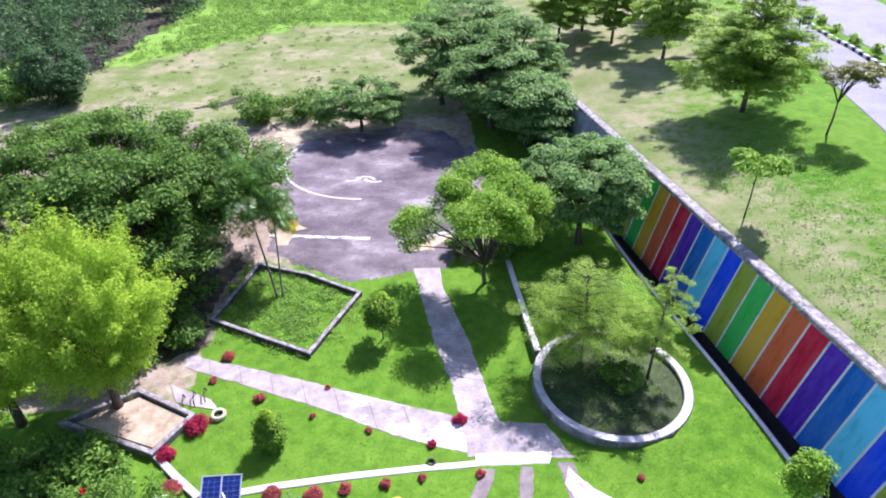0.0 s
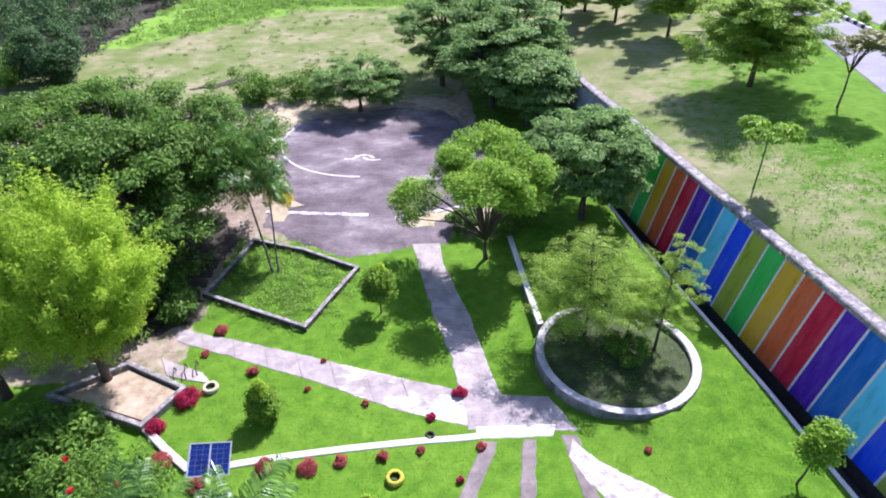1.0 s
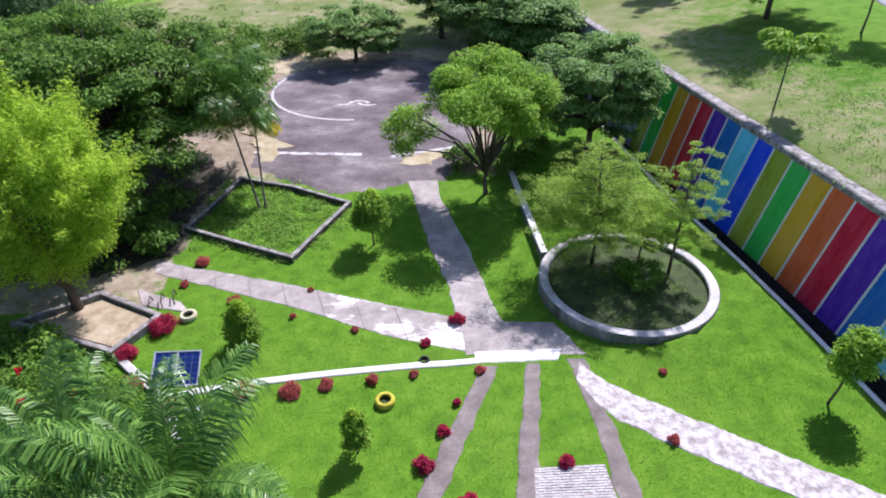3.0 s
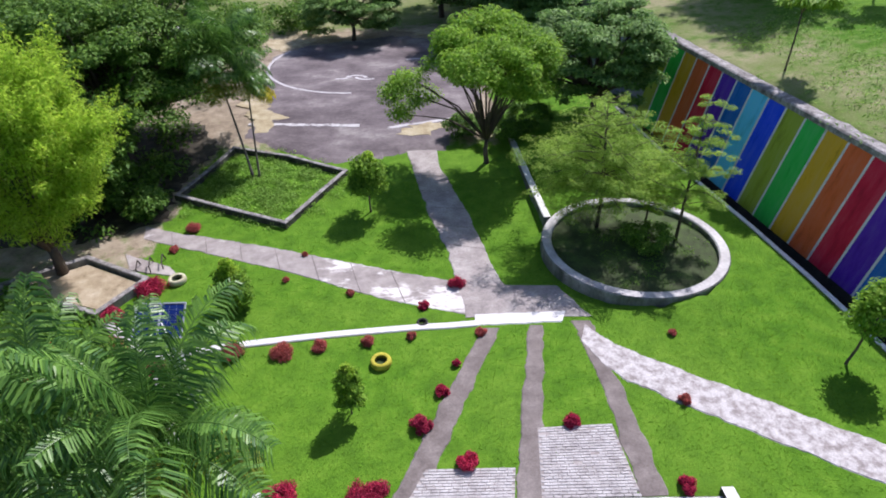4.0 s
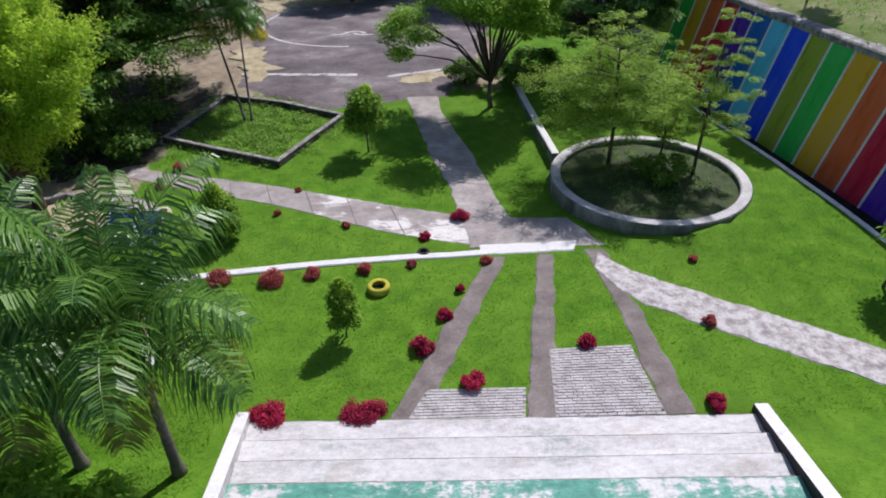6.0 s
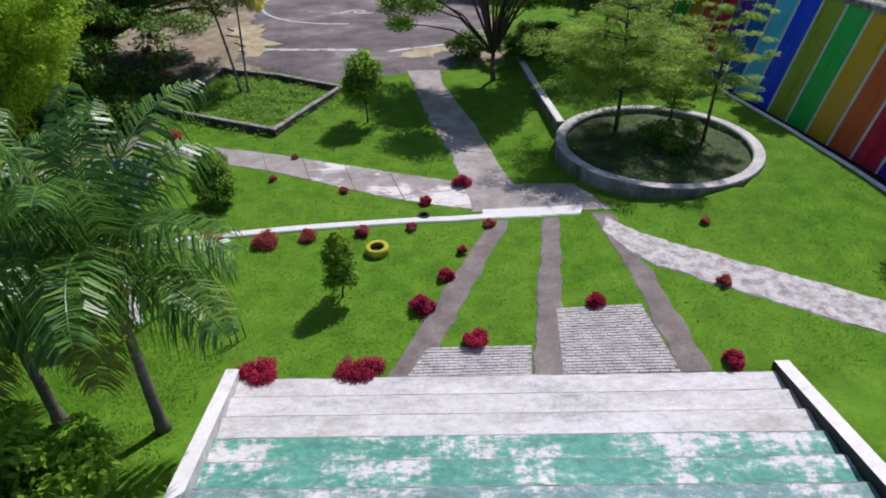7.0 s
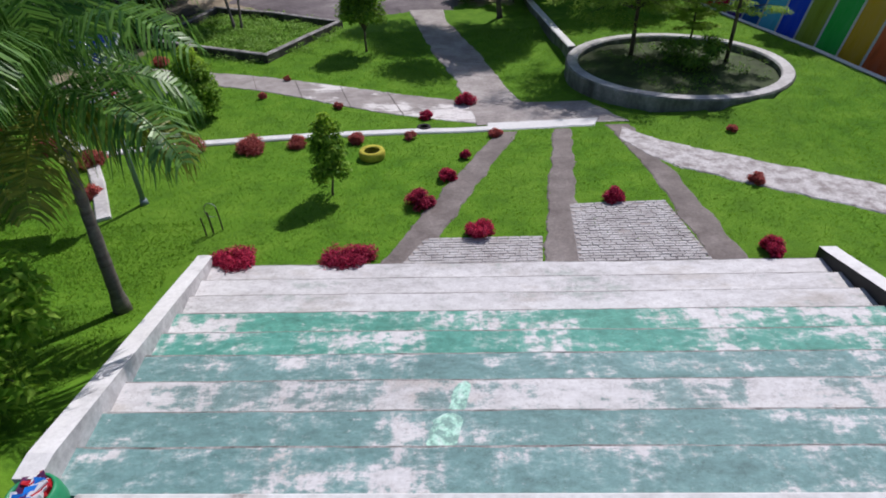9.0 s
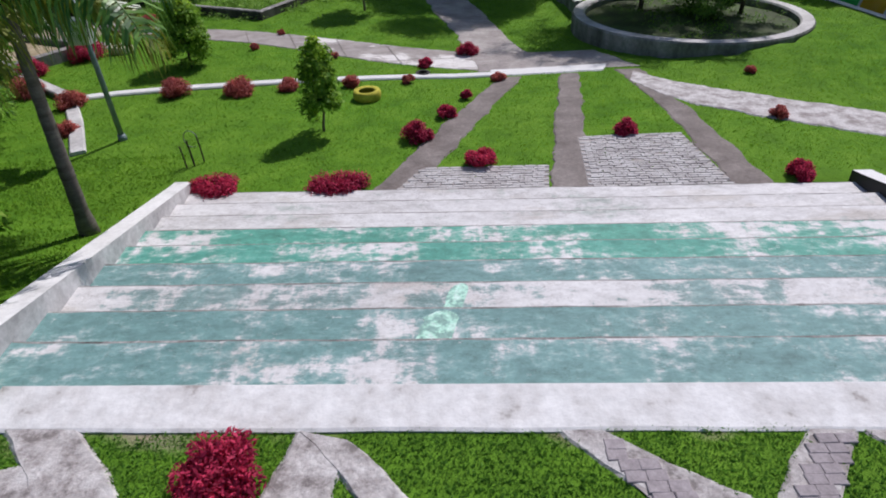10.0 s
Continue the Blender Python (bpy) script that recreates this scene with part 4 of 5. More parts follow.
tree("young_tree", "slim young tree with yellow-green tip leaves", (-2.78, 13.0), 1.9, [(0, 0, 0.75, 0.36, 0.34, 0.62), (0.03, 0, 1.35, 0.26, 0.24, 0.4)], L_YOUNG, 3600, 0.10, 42, 60, 0.4, 0.025, 0.7, 0.18, 0.4, tip=(0.03, 0, 1.62, 0.22, 750))
tree("young_tree", "bushy young tree with bright green top", (-7.2, 17.9), 1.8, [(0, 0, 0.75, 0.55, 0.55, 0.68), (0, 0, 1.3, 0.42, 0.42, 0.42)], L_YOUNG, 6500, 0.11, 43, 70, 0.3, 0.04, 0.7, 0.24, 0.45, tip=(0, 0, 1.5, 0.42, 1700))
tree("young_tree", "young tree with loose bright green crown", (11.85, 14.0), 3.1, [(0.2, 0, 1.75, 0.55, 0.52, 0.7), (0.4, 0.1, 2.4, 0.38, 0.36, 0.42)], L_FRESH, 4200, 0.135, 44, 65, 0.4, 0.04, 0.6, 0.32, 0.5, lean=(0.15, 0))

# trees on the bank above the wall
tier_tree("bank_tree", "spreading layered tree on the grassy bank", (20.8, 39.3), 7.4, 4.4, 2.2, L_SOFT, 0.21, 51, 0.14, 9, 10, 95, 0.45, group="bank trees")
tree("bank_tree", "thin half-bare tree on the grassy bank", (23.6, 34.4), 4.6, [(0.3, 0, 3.6, 1.7, 1.6, 0.7)], L_PALM_OLD, 7500, 0.14, 52, 60, 0.45, 0.06, 0.3, 0.4, 0.8, fill=0.8, group="bank trees")
tree("bank_tree", "small young tree with drooping leaf tufts", (15.5, 27.2), 3.4, [(0.1, 0, 3.0, 1.35, 1.2, 0.4)], L_FRESH, 2600, 0.30, 53, 14, 0.75, 0.04, 0.35, 0.45, 0.6, 0.3, 0.35, fill=0.5, group="bank trees")
for k, (x, y, h, r) in enumerate(((19.9, 52, 6.5, 3.2), (17.2, 58, 5.6, 2.5), (15.6, 63, 6.0, 2.6), (22.5, 60, 6.0, 2.8), (12.6, 60, 7, 3.0), (25.5, 66, 6.5, 3))):
    tier_tree("bank_tree", "leafy layered tree on the bank near the road", (x, y), h * 1.05, r * 1.15, h * 0.33, L_SOFT, 0.26, 60 + k, 0.12, 6, 9, 62, 0.4, group="bank trees")

# near shrubs on the left
tree("shrub", "dense glossy bright green shrub beside the stairs", (-6.2, 6.6), 1.8, [(0, 0, 1.0, 1.15, 1.1, 0.75), (-1.2, 0.4, 0.9, 1.0, 1.0, 0.7), (0.1, -1.2, 0.75, 0.8, 0.8, 0.6)], L_FRESH, 9000, 0.17, 71, 110, 0.2, 0.04, 0.8, 0.3, 0.45, slim=0.42, category="shrub")
tree("shrub", "tall arching shrub with scattered red blossoms", (-10.9, 13.6), 3.2, [(0, 0, 1.7, 1.7, 1.5, 1.3), (-1.2, 0.3, 1.5, 1.4, 1.3, 1.2), (0.4, -0.8, 1.2, 1.3, 1.1, 1.0)], L_MID, 12000, 0.15, 72, 110, 0.2, 0.05, 1.0, 0.4, 0.4, category="shrub", slim=0.35)
tree("shrub", "leafy green undergrowth by the sand bed", (-14.5, 16.0), 2.2, [(0, 0, 1.0, 2.2, 1.8, 0.9), (-2.5, -0.5, 1.0, 2.2, 1.8, 0.9)], L_MID, 9000, 0.2, 73, 80, 0.2, 0.05, 0.8, 0.5, 0.5, category="shrub")
tree("shrub", "leafy green undergrowth below the palms", (-13.2, 11.0), 2.0, [(0, 0, 0.9, 2.4, 2.0, 0.9), (-2.5, 0.5, 1.0, 2.2, 1.8, 0.9), (1, -2.2, 0.9, 1.8, 1.5, 0.8)], L_MID, 11000, 0.18, 74, 100, 0.2, 0.05, 0.8, 0.5, 0.5, category="shrub")


def blossoms(parent_at, spots, seed):
    rng = np.random.default_rng(seed)
    for x, y, z in spots:
        ob = thing("blossom", "red hibiscus blossom on the shrub", "flower", (x, y, z), group="red blossoms")
        v, f = leaf_cloud([(0, 0, 0)], [0.09], 14, 0.13, 0.8, 0.1, 0.3, 0.8, rng)
        put("petals", quick_mesh("petals", v, f, PETAL), ob)


blossoms(None, [(-9.6, 12.4, 2.2), (-9.3, 12.8, 1.9), (-10.3, 12.2, 2.6), (-11.4, 12.9, 2.9), (-9.2, 12.2, 1.5), (-12.0, 14.0, 3.0), (-10.0, 13.0, 3.0)], 5)


# ---- palms ----
def frond_mesh(name, length, arch, seed, mat, leaf=0.98, pairs=54):
    """An arching feather leaf along +x, starting at the origin; a rib and drooping leaflets."""
    rng = np.random.default_rng(seed)
    pts = []
    ang, p = radians(arch[0]), Vector((0, 0, 0))
    n = 14
    for k in range(n + 1):
        pts.append(p.copy())
        ang -= radians(arch[1]) / n * (0.4 + 1.2 * k / n)
        p = p + Vector((math.cos(ang), 0, math.sin(ang))) * length / n
    b = Build()
    b.tube(pts, [0.028 * (1 - 0.9 * k / n) + 0.003 for k in range(n + 1)], 5)
    for s in (-1, 1):
        for k in range(pairs):
            t = 0.12 + 0.87 * (k + 0.5 * rng.random()) / pairs
            i = min(n - 1, int(t * n))
            o = pts[i].lerp(pts[i + 1], t * n - i)
            d = (pts[i + 1] - pts[i]).normalized()
            side = Vector((0, s, 0))
            up = side.cross(d) * s * -1
            l = leaf * (0.35 + 0.65 * math.sin(math.pi * min(1, 0.15 + t * 0.85))) * (0.85 + 0.3 * rng.random())
            way = (d * (0.35 + 0.3 * rng.random()) + side * 0.85 + Vector((0, 0, 0.45 - 0.45 * rng.random()))).normalized()
            down = Vector((rng.normal() * 0.08, rng.normal() * 0.08, -1))
            p1 = o + way * l * 0.30
            p2 = p1 + (way * 0.75 + down * 0.65).normalized() * l * 0.34
            p3 = p2 + (way * 0.25 + down).normalized() * l * 0.42
            w = d * (0.013 + 0.005 * rng.random())
            b.add([o - w * 0.7, o + w * 0.7, p1 + w * 1.3, p1 - w * 1.3, p2 + w, p2 - w, p3], [(0, 1, 2, 3), (3, 2, 4, 5), (5, 4, 6)])
    return b.mesh(name, mat)


FRONDS = [frond_mesh("frond", 3.2, (74, 78), 1, L_PALM), frond_mesh("frond", 2.8, (54, 100), 2, L_PALM), frond_mesh("frond", 2.3, (22, 88), 3, L_PALM),
          frond_mesh("frond", 1.9, (-5, 60), 4, L_PALM_OLD), frond_mesh("frond", 2.9, (84, 40), 5, L_PALM)]



def palm(label, at, top, r, seed, size=1.0, count=15, group="palms"):
    rng = np.random.default_rng(seed)
    z0 = ground_z(*at)
    ob = thing("palm", label, "palm tree", (*at, z0), group=group)
    t = Vector((top[0] - at[0], top[1] - at[1], top[2] - z0))
    b = Build()
    n = 16
    pts = [Vector((t.x * (k / n) ** 1.15, t.y * (k / n) ** 1.15, t.z * k / n - (0.15 if k == 0 else 0))) for k in range(n + 1)]
    b.tube(pts, [r * (1.45 if k == 0 else 1.2 if k == 1 else 1 - 0.4 * k / n) + (0.006 if k % 2 else 0) for k in range(n + 1)], 12)
    part("trunk", b, PALM_BARK, ob, "", True)
    b = Build()
    b.tube([t - Vector((0, 0, 0.05)), t + Vector((0, 0, 0.25)), t + Vector((0, 0, 0.55))], [r * 0.62, r * 0.75, r * 0.3], 10)
    part("crownshaft", b, L_FRESH, ob, "", True)
    for k in range(count):
        kind = 4 if k >= count - 2 else 3 if k < 3 else (0, 1, 2)[k % 3]
        s = size * (0.85 + 0.3 * rng.random())
        m = pose(t.x, t.y, t.z + 0.3 + 0.02 * k, 0, 0, k * 137.5 + rng.normal() * 12) @ Matrix.Diagonal((s, s, s, 1))
        put("frond", FRONDS[kind], ob, m)
    return ob


palm("feather palm with long arching drooping fronds", (-5.72, 9.05), (-5.65, 9.2, 3.3), 0.11, 1, 1.06, 21)
palm("feather palm with long arching drooping fronds", (-7.85, 9.4), (-7.95, 9.6, 2.9), 0.11, 2, 1.08, 20)
palm("feather palm with long arching drooping fronds", (-9.7, 8.4), (-9.9, 8.5, 2.6), 0.12, 3, 1.0, 16)
palm("small palm with a thin leaning trunk in the bed", (-8.95, 27.9), (-10.4, 30.6, 4.1), 0.06, 4, 1.1, 24, "bed palms")
slim = palm("small palm with a thin upright trunk in the bed", (-8.65, 27.9), (-8.9, 29.8, 3.7), 0.05, 5, 0.66, 14, "bed palms")
yellow = leafy("leaf_yellow", (0.5, 0.42, 0.02), (0.7, 0.62, 0.04), 0.4)
put("frond", frond_mesh("frond", 1.3, (10, 70), 9, yellow), slim, pose(-0.25, 1.9, 3.85, 0, 0, -8), "yellowed frond")


# ---- red bushes ----
def bush(at, r, seed, mat, label, squash=0.95):
    rng = np.random.default_rng(seed)
    x, y = at
    ob = thing("bush", label, "bush", (x, y, ground_z(x, y)), group="red bushes")
    n = max(14, int(r * 70))
    d = rng.normal(size=(n, 3))
    d[:, 2] = np.abs(d[:, 2])
    d /= np.linalg.norm(d, axis=1, keepdims=True)
    cs = d * r * np.array([0.85 if squash > 0.5 else 1.25, 0.85, squash]) * (0.45 + 0.45 * rng.random((n, 1)))
    cs[:, 2] += 0.05
    b = Build()
    for c in cs[::2]:
        b.tube([(0, 0, -0.05), tuple(c * 0.5 + np.array([0, 0, 0.04])), tuple(c)], [0.014, 0.01, 0.004], 4)
    part("stems", b, BARK, ob)
    v, f = leaf_cloud(cs, np.full(n, r * (0.36 if squash > 0.5 else 0.36)), int(1500 + 9500 * r), 0.04 + 0.03 * r, 0.9, 0.1, 0.35, 0.4, rng)
    put("leaves", quick_mesh("leaves", v, f, mat), ob)


RED = "low round bush with deep crimson leaves on the lawn"
PINK = "low dusty red-leaved bush beside the kerb"
for k, (x, y, r) in enumerate(((-4.25, 10.5, 0.42), (-2.15, 10.4, 0.46), (0.36, 11.15, 0.33), (-0.85, 12.4, 0.36), (-0.25, 13.6, 0.25), (0.27, 14.75, 0.18), (3.3, 12.3, 0.28),
                               (5.6, 10.2, 0.29), (-1.98, 3.95, 0.36), (0.49, 19.0, 0.36), (-0.73, 17.75, 0.22), (-10.6, 19.0, 0.6), (-11.4, 17.6, 0.45))):
    bush((x, y), r, 100 + k, L_RED, RED, 0.34 if k < 2 else 0.85)
for k, (x, y, r) in enumerate(((-6.75, 15.55, 0.42), (-5.22, 15.45, 0.44), (-4.05, 15.72, 0.3), (-2.53, 15.85, 0.26), (-1.14, 16.1, 0.2), (1.15, 16.2, 0.22), (-8.3, 20.5, 0.3), (-10.7, 21.75, 0.22), (-3.35, 18.5, 0.17),
                               (-5.8, 19.35, 0.15), (-10.4, 23.3, 0.36), (-5.35, 21.0, 0.14), (-10.6, 16.0, 0.5), (-8.3, 13.3, 0.3), (6.6, 12.9, 0.22), (7.2, 15.6, 0.16), (-9.0, 15.0, 0.4))):
    bush((x, y), r, 200 + k, L_RUST, PINK, 0.78)


# ---- things ----
def tyre(at, label, paint, lift=0.0, size=1.0):
    ob = thing("tyre", label, "tyre", (*at, ground_z(*at) + lift))
    ob.scale = (size, size, size)
    b = Build()
    b.lathe([(0.19, 0.0), (0.30, 0.0), (0.325, 0.05), (0.33, 0.11), (0.325, 0.17), (0.30, 0.22), (0.20, 0.21), (0.185, 0.19), (0.24, 0.17), (0.29, 0.11), (0.24, 0.05), (0.185, 0.03)], 32, 0, closed=True)
    part("carcass", b, paint, ob, "", True)
    b = Build()
    b.lathe([(0.0, 0.05), (0.29, 0.05)], 24)
    part("soil", b, SOIL, ob)


tyre((-2.05, 14.9), "old tyre painted yellow lying on the lawn", YELLOW)
tyre((-9.85, 19.6), "old tyre painted cream lying on the lawn", CREAM)
tyre((-0.78, 16.85), "small plain black tyre sunk in the turf behind the kerb", RUBBER, -0.03, 0.6)


def solar_lamp():
    ob = thing("solar_panel", "blue solar panel on a weathered steel pole", "solar panel", (-6.9, 12.85, ground_z(-6.9, 12.85)))
    b = Build()
    b.tube([(0, 0, -0.1), (0, 0, 2.9)], [0.055, 0.05], 12)
    b.tube([(0, 0, -0.02), (0, 0, 0.12)], [0.1, 0.075], 12)
    part("pole", b, GREY_BLUE, ob, "", True)
    pm = pose(-0.55, 0.75, 3.15, 28, 6, 6)
    b = Build()
    for x0, x1, y0, y1 in ((-0.62, 0.62, -0.5, -0.46), (-0.62, 0.62, 0.46, 0.5), (-0.62, -0.58, -0.46, 0.46), (0.58, 0.62, -0.46, 0.46), (-0.02, 0.02, -0.46, 0.46)):
        b.box(x0, x1, y0, y1, -0.02, 0.025, 0.004)
    b.box(-0.58, 0.58, -0.46, 0.46, -0.018, -0.008)
    fr = part("panel_frame", b, ALU, ob, "aluminium frame", m=pm)
    b0 = Build().box(-0.088, 0.088, -0.072, 0.072, 0, 0.008, 0.004)
    cell = b0.mesh("cell", CELL)
    for h in (-0.3, 0.3):
        for i in range(3):
            for j in range(6):
                put("cell", cell, fr, pose(h + (i - 1) * 0.183, -0.385 + j * 0.154, -0.006))
    b = Build()
    b.tube([(0, 0, 2.75), (-0.25, 0.35, 3.0), (-0.5, 0.72, 3.1)], [0.03, 0.03, 0.03], 8)
    b.tube([(0, 0, 2.55), (-0.35, 0.5, 2.95)], [0.018, 0.018], 6)
    part("bracket", b, STEEL, ob)
    b = Build().box(-0.28, 0.12, -0.16, 0.12, 1.95, 2.4, 0.02)
    part("battery_box", b, ALU, ob, "grey battery box")


solar_lamp()


def bin_drum():
    x, y = -4.42, 4.86
    ob = thing("litter_bin", "green plastic drum bin brimming with litter", "bin", (x, y, ground_z(x, y)))
    b = Build()
    b.lathe([(0.0, 0.0), (0.21, 0.0), (0.25, 0.12), (0.26, 0.3), (0.25, 0.45), (0.225, 0.53), (0.2, 0.54), (0.19, 0.5), (0.2, 0.4)], 28)
    part("drum", b, BIN_GREEN, ob, "", True)
    rng = np.random.default_rng(3)
    for k in range(22):
        a, r = rng.random() * 6.28, 0.14 * rng.random() ** 0.5
        b = Build()
        s = 0.05 + 0.05 * rng.random()
        vs = []
        for dz in (-0.6, 0.6):
            for q in range(5):
                w = s * (0.6 + 0.7 * rng.random())
                vs.append((r * math.cos(a) + w * math.cos(q * 1.257), r * math.sin(a) + w * math.sin(q * 1.257), 0.46 + 0.1 * rng.random() + s * dz * 0.6))
        b.add(vs, [(0, 1, 2, 3, 4), (9, 8, 7, 6, 5)] + [(q, (q + 1) % 5, 5 + (q + 1) % 5, 5 + q) for q in range(5)])
        part("litter", b, TRASH[k % 4], ob)


bin_drum()


def rods():
    ob = thing("rebar_stubs", "thin bent rusty rods standing in the lawn", "rod", (-5.0, 11.55, ground_z(-5.0, 11.55)))
    for dx, dy, h in ((-0.1, -0.1, 0.42), (0.02, -0.02, 0.5), (0.16, 0.12, 0.55), (-0.02, 0.05, 0.45)):
        b = Build()
        b.tube([(dx, dy, -0.1), (dx - 0.01, dy, h * 0.6), (dx - 0.03, dy + 0.01, h)], [0.016, 0.015, 0.014], 6)
        part("rod", b, RUST, ob)
    b = Build()
    b.tube([(0.13 + 0.13 * math.cos(a) - 0.1, 0.1, 0.48 + 0.16 * math.sin(a)) for a in np.linspace(0.3, 5.2, 14)], [0.008] * 14, 5)
    part("wire_loop", b, STEEL, ob)
    ob = thing("ramp_rails", "three small dark rails on a concrete ramp", "rail", (-11.2, 20.6, ground_z(-11.2, 20.6)), 25)
    for k in range(3):
        b = Build()
        b.tube([(-0.5 + k * 0.45, -0.35, 0.0), (-0.5 + k * 0.45, -0.3, 0.3), (-0.4 + k * 0.45, 0.25, 0.35), (-0.35 + k * 0.45, 0.4, 0.0)], [0.025] * 4, 6)
        part("rail", b, RUST, ob)
    ribbon("ramp", [(-12.6, 21.6), (-10.5, 20.6)], [(-12.0, 20.5), (-9.9, 19.9)], CONCRETE, "short concrete ramp by the sand bed", "ramp", rise=0.03)


rods()

# ---- road on the bank ----
road_l = [(23.6, 20), (26.6, 32.5), (29.0, 42), (31.0, 51), (33.2, 62), (36.6, 78)]
road_r = [(30.5, 20), (32.6, 33), (34.2, 44), (35.3, 51), (36.8, 62), (39, 78)]
ribbon("road", road_l, road_r, ROAD, "pale grey concrete road above the bank", "road", rise=0.06, cols=5, step=1.0, ragged=0.03)
ribbon("road_far", [(x + 2.0, y) for x, y in road_r], [(x + 11, y - 1) for x, y in road_r], ROAD, "pale grey second carriageway", "road", rise=0.06, cols=5, step=1.0, ragged=0.03)


def road_kerb():
    ob = thing("road_kerb", "raised kerb of alternating black and white blocks", "kerb", kind="structure")
    line = [(x + 0.2, y) for x, y in road_r]
    n = 90
    for k in range(n):
        a, b2 = lerp_line(line, k / n), lerp_line(line, (k + 1) / n)
        d = b2 - a
        b = Build().box(0.01, d.length - 0.01, -0.14, 0.14, -0.15, 0.32, 0.03)
        part("block", b, PAINT_SHADE_BLACK if k % 2 else WHITEWASH, ob, m=pose(a.x, a.y, ground_z(a.x, a.y), 0, 0, math.degrees(math.atan2(d.y, d.x))))
    for k, t in enumerate((0.42, 0.5, 0.56, 0.62, 0.68, 0.74, 0.8)):
        p = lerp_line([(x + 1.1, y) for x, y in road_r], t)
        tree("shrub", "small clipped shrub on the road's median", (p.x, p.y), 1.0, [(0, 0, 0.55, 0.5, 0.5, 0.45)], L_SOFT, 700, 0.18, 300 + k, 16, 0.3, 0.03, 0.8, 0.25, category="shrub", group="median shrubs")


road_kerb()


def sign_board():
    x, y = 34.6, 57.0
    ob = thing("sign_board", "dark blue notice board on two posts beside the road", "sign", (x, y, ground_z(x, y)), 20)
    for dx in (-0.6, 0.6):
        part("post", Build().tube([(dx, 0, -0.2), (dx, 0, 2.0)], [0.05, 0.05], 8), STEEL, ob)
    part("board", Build().box(-0.8, 0.8, -0.04, 0.04, 0.8, 2.2, 0.02), plain("board_blue", (0.02, 0.03, 0.08), 0.4), ob)


sign_board()


# ---- far vegetation, uncountable ----
def woods(name, label, spots, mat, leaves, size, seed, lift=(1.0, 4.0), clump=1.6, flat=0.7):
    """Leaf clumps over a stretch of ground: spots is a function giving (x, y, height)."""
    rng = np.random.default_rng(seed)
    cs, rs = [], []
    for x, y, h in spots(rng):
        z = ground_z(x, y)
        for j in range(max(2, int(h / 1.1))):
            cs.append((x + rng.normal() * 0.7, y + rng.normal() * 0.7, z + h * (j + 0.6) / max(2, int(h / 1.1))))
            rs.append(clump * (0.6 + 0.7 * rng.random()))
    v, f = leaf_cloud(cs, rs, leaves, size, flat, 0.2, 0.5, 0.4, rng)
    tagged(new(name, quick_mesh(name, v, f, mat)), label, "vegetation", kind="stuff")


def wood_side(x, y):
    return x < -35.5 + 0.13 * max(0, y - 66) - 0.25 * max(0, 58 - y)


# forest floor with the shade between the trees put into its colour
flat_patch("wood_floor", [(-36.5, 62), (-36, 74), (-33.5, 98), (-30, 128), (-90, 128), (-90, 58), (-50, 56)], SHADED_SOIL, "floor of the wood, coloured dark for the shade between trees", "leaf litter", 0.06, 0.9)
# no hollow here: a flat dark patch paints the trench and its shadow
flat_patch("trench_shadow", [(-22.6, 57.2), (-21.0, 58.6), (-18.4, 60.4), (-18.0, 59.4), (-19.4, 58.0)], SHADED_SOIL, "flat dark patch painted for a shadowed trench in the dry field", "soil", 0.06, 0.4)
tree("tree", "dense dark tree at the edge of the wood", (-35.6, 59.2), 6.0, [(0, 0, 3.2, 2.6, 2.4, 2.8), (-0.3, 0, 1.5, 2.4, 2.2, 1.4)], L_WOOD, 16000, 0.26, 97, 110, 0.2, 0.16, 0.6, 0.8)
woods("woods", "dense dark wood on the far slope", lambda g: [(x, y, 4.0 + 5.0 * g.random()) for x, y in zip(g.uniform(-80, -28, 520), g.uniform(60, 128, 520)) if wood_side(x, y)], L_WOOD, 100000, 0.46, 81, clump=1.3)
woods("woods_far", "dense dark wood closing the valley", lambda g: [(x, y, 4 + 4 * g.random()) for x, y in zip(g.uniform(-80, 25, 260), g.uniform(122, 150, 260))], L_WOOD, 34000, 0.8, 82, clump=2.2)
woods("maize", "tall pale green maize stand beside the wood", lambda g: [(x, y, 1.6 + 1.2 * g.random()) for x, y in zip(g.uniform(-66, -39, 170), g.uniform(55, 66, 170)) if wood_side(x + 3, y)], L_CROP, 30000, 0.5, 83, clump=0.8, flat=1.3)
woods("crop_rows", "low bright green crop beyond the dry field", lambda g: [(x, y, 0.4) for x, y in zip(g.uniform(-35, 6, 2600), g.uniform(70, 121, 2600)) if y > 88 - 0.95 * max(0, min(18, -16 - x)) and not wood_side(x - 1, y)], L_CROP, 75000, 0.28, 84, clump=0.9, flat=0.3)
woods("field_tufts", "scattered weed tufts on the dry field", lambda g: [(x, y, 0.15) for x, y in zip(g.uniform(-32, 2, 150), g.uniform(57, 86, 150))], L_MID, 7000, 0.16, 98, clump=0.4, flat=0.35)
woods("verge_bushes", "dark bushes beyond the far carriageway", lambda g: [(x, y, 1.5 + 1.5 * g.random()) for x, y in zip(g.uniform(49, 62, 60), g.uniform(40, 95, 60))], L_WOOD, 12000, 0.4, 88, clump=1.3)
woods("bank_weeds", "rough tufts of weeds on the bank above the wall", lambda g: [(x, y, 0.15) for x, y in zip(g.uniform(15.5, 23, 260), g.uniform(12, 34, 260)) if x > wall_x(y) + 1.9], L_CROP, 9000, 0.12, 89, clump=0.7, flat=0.2)
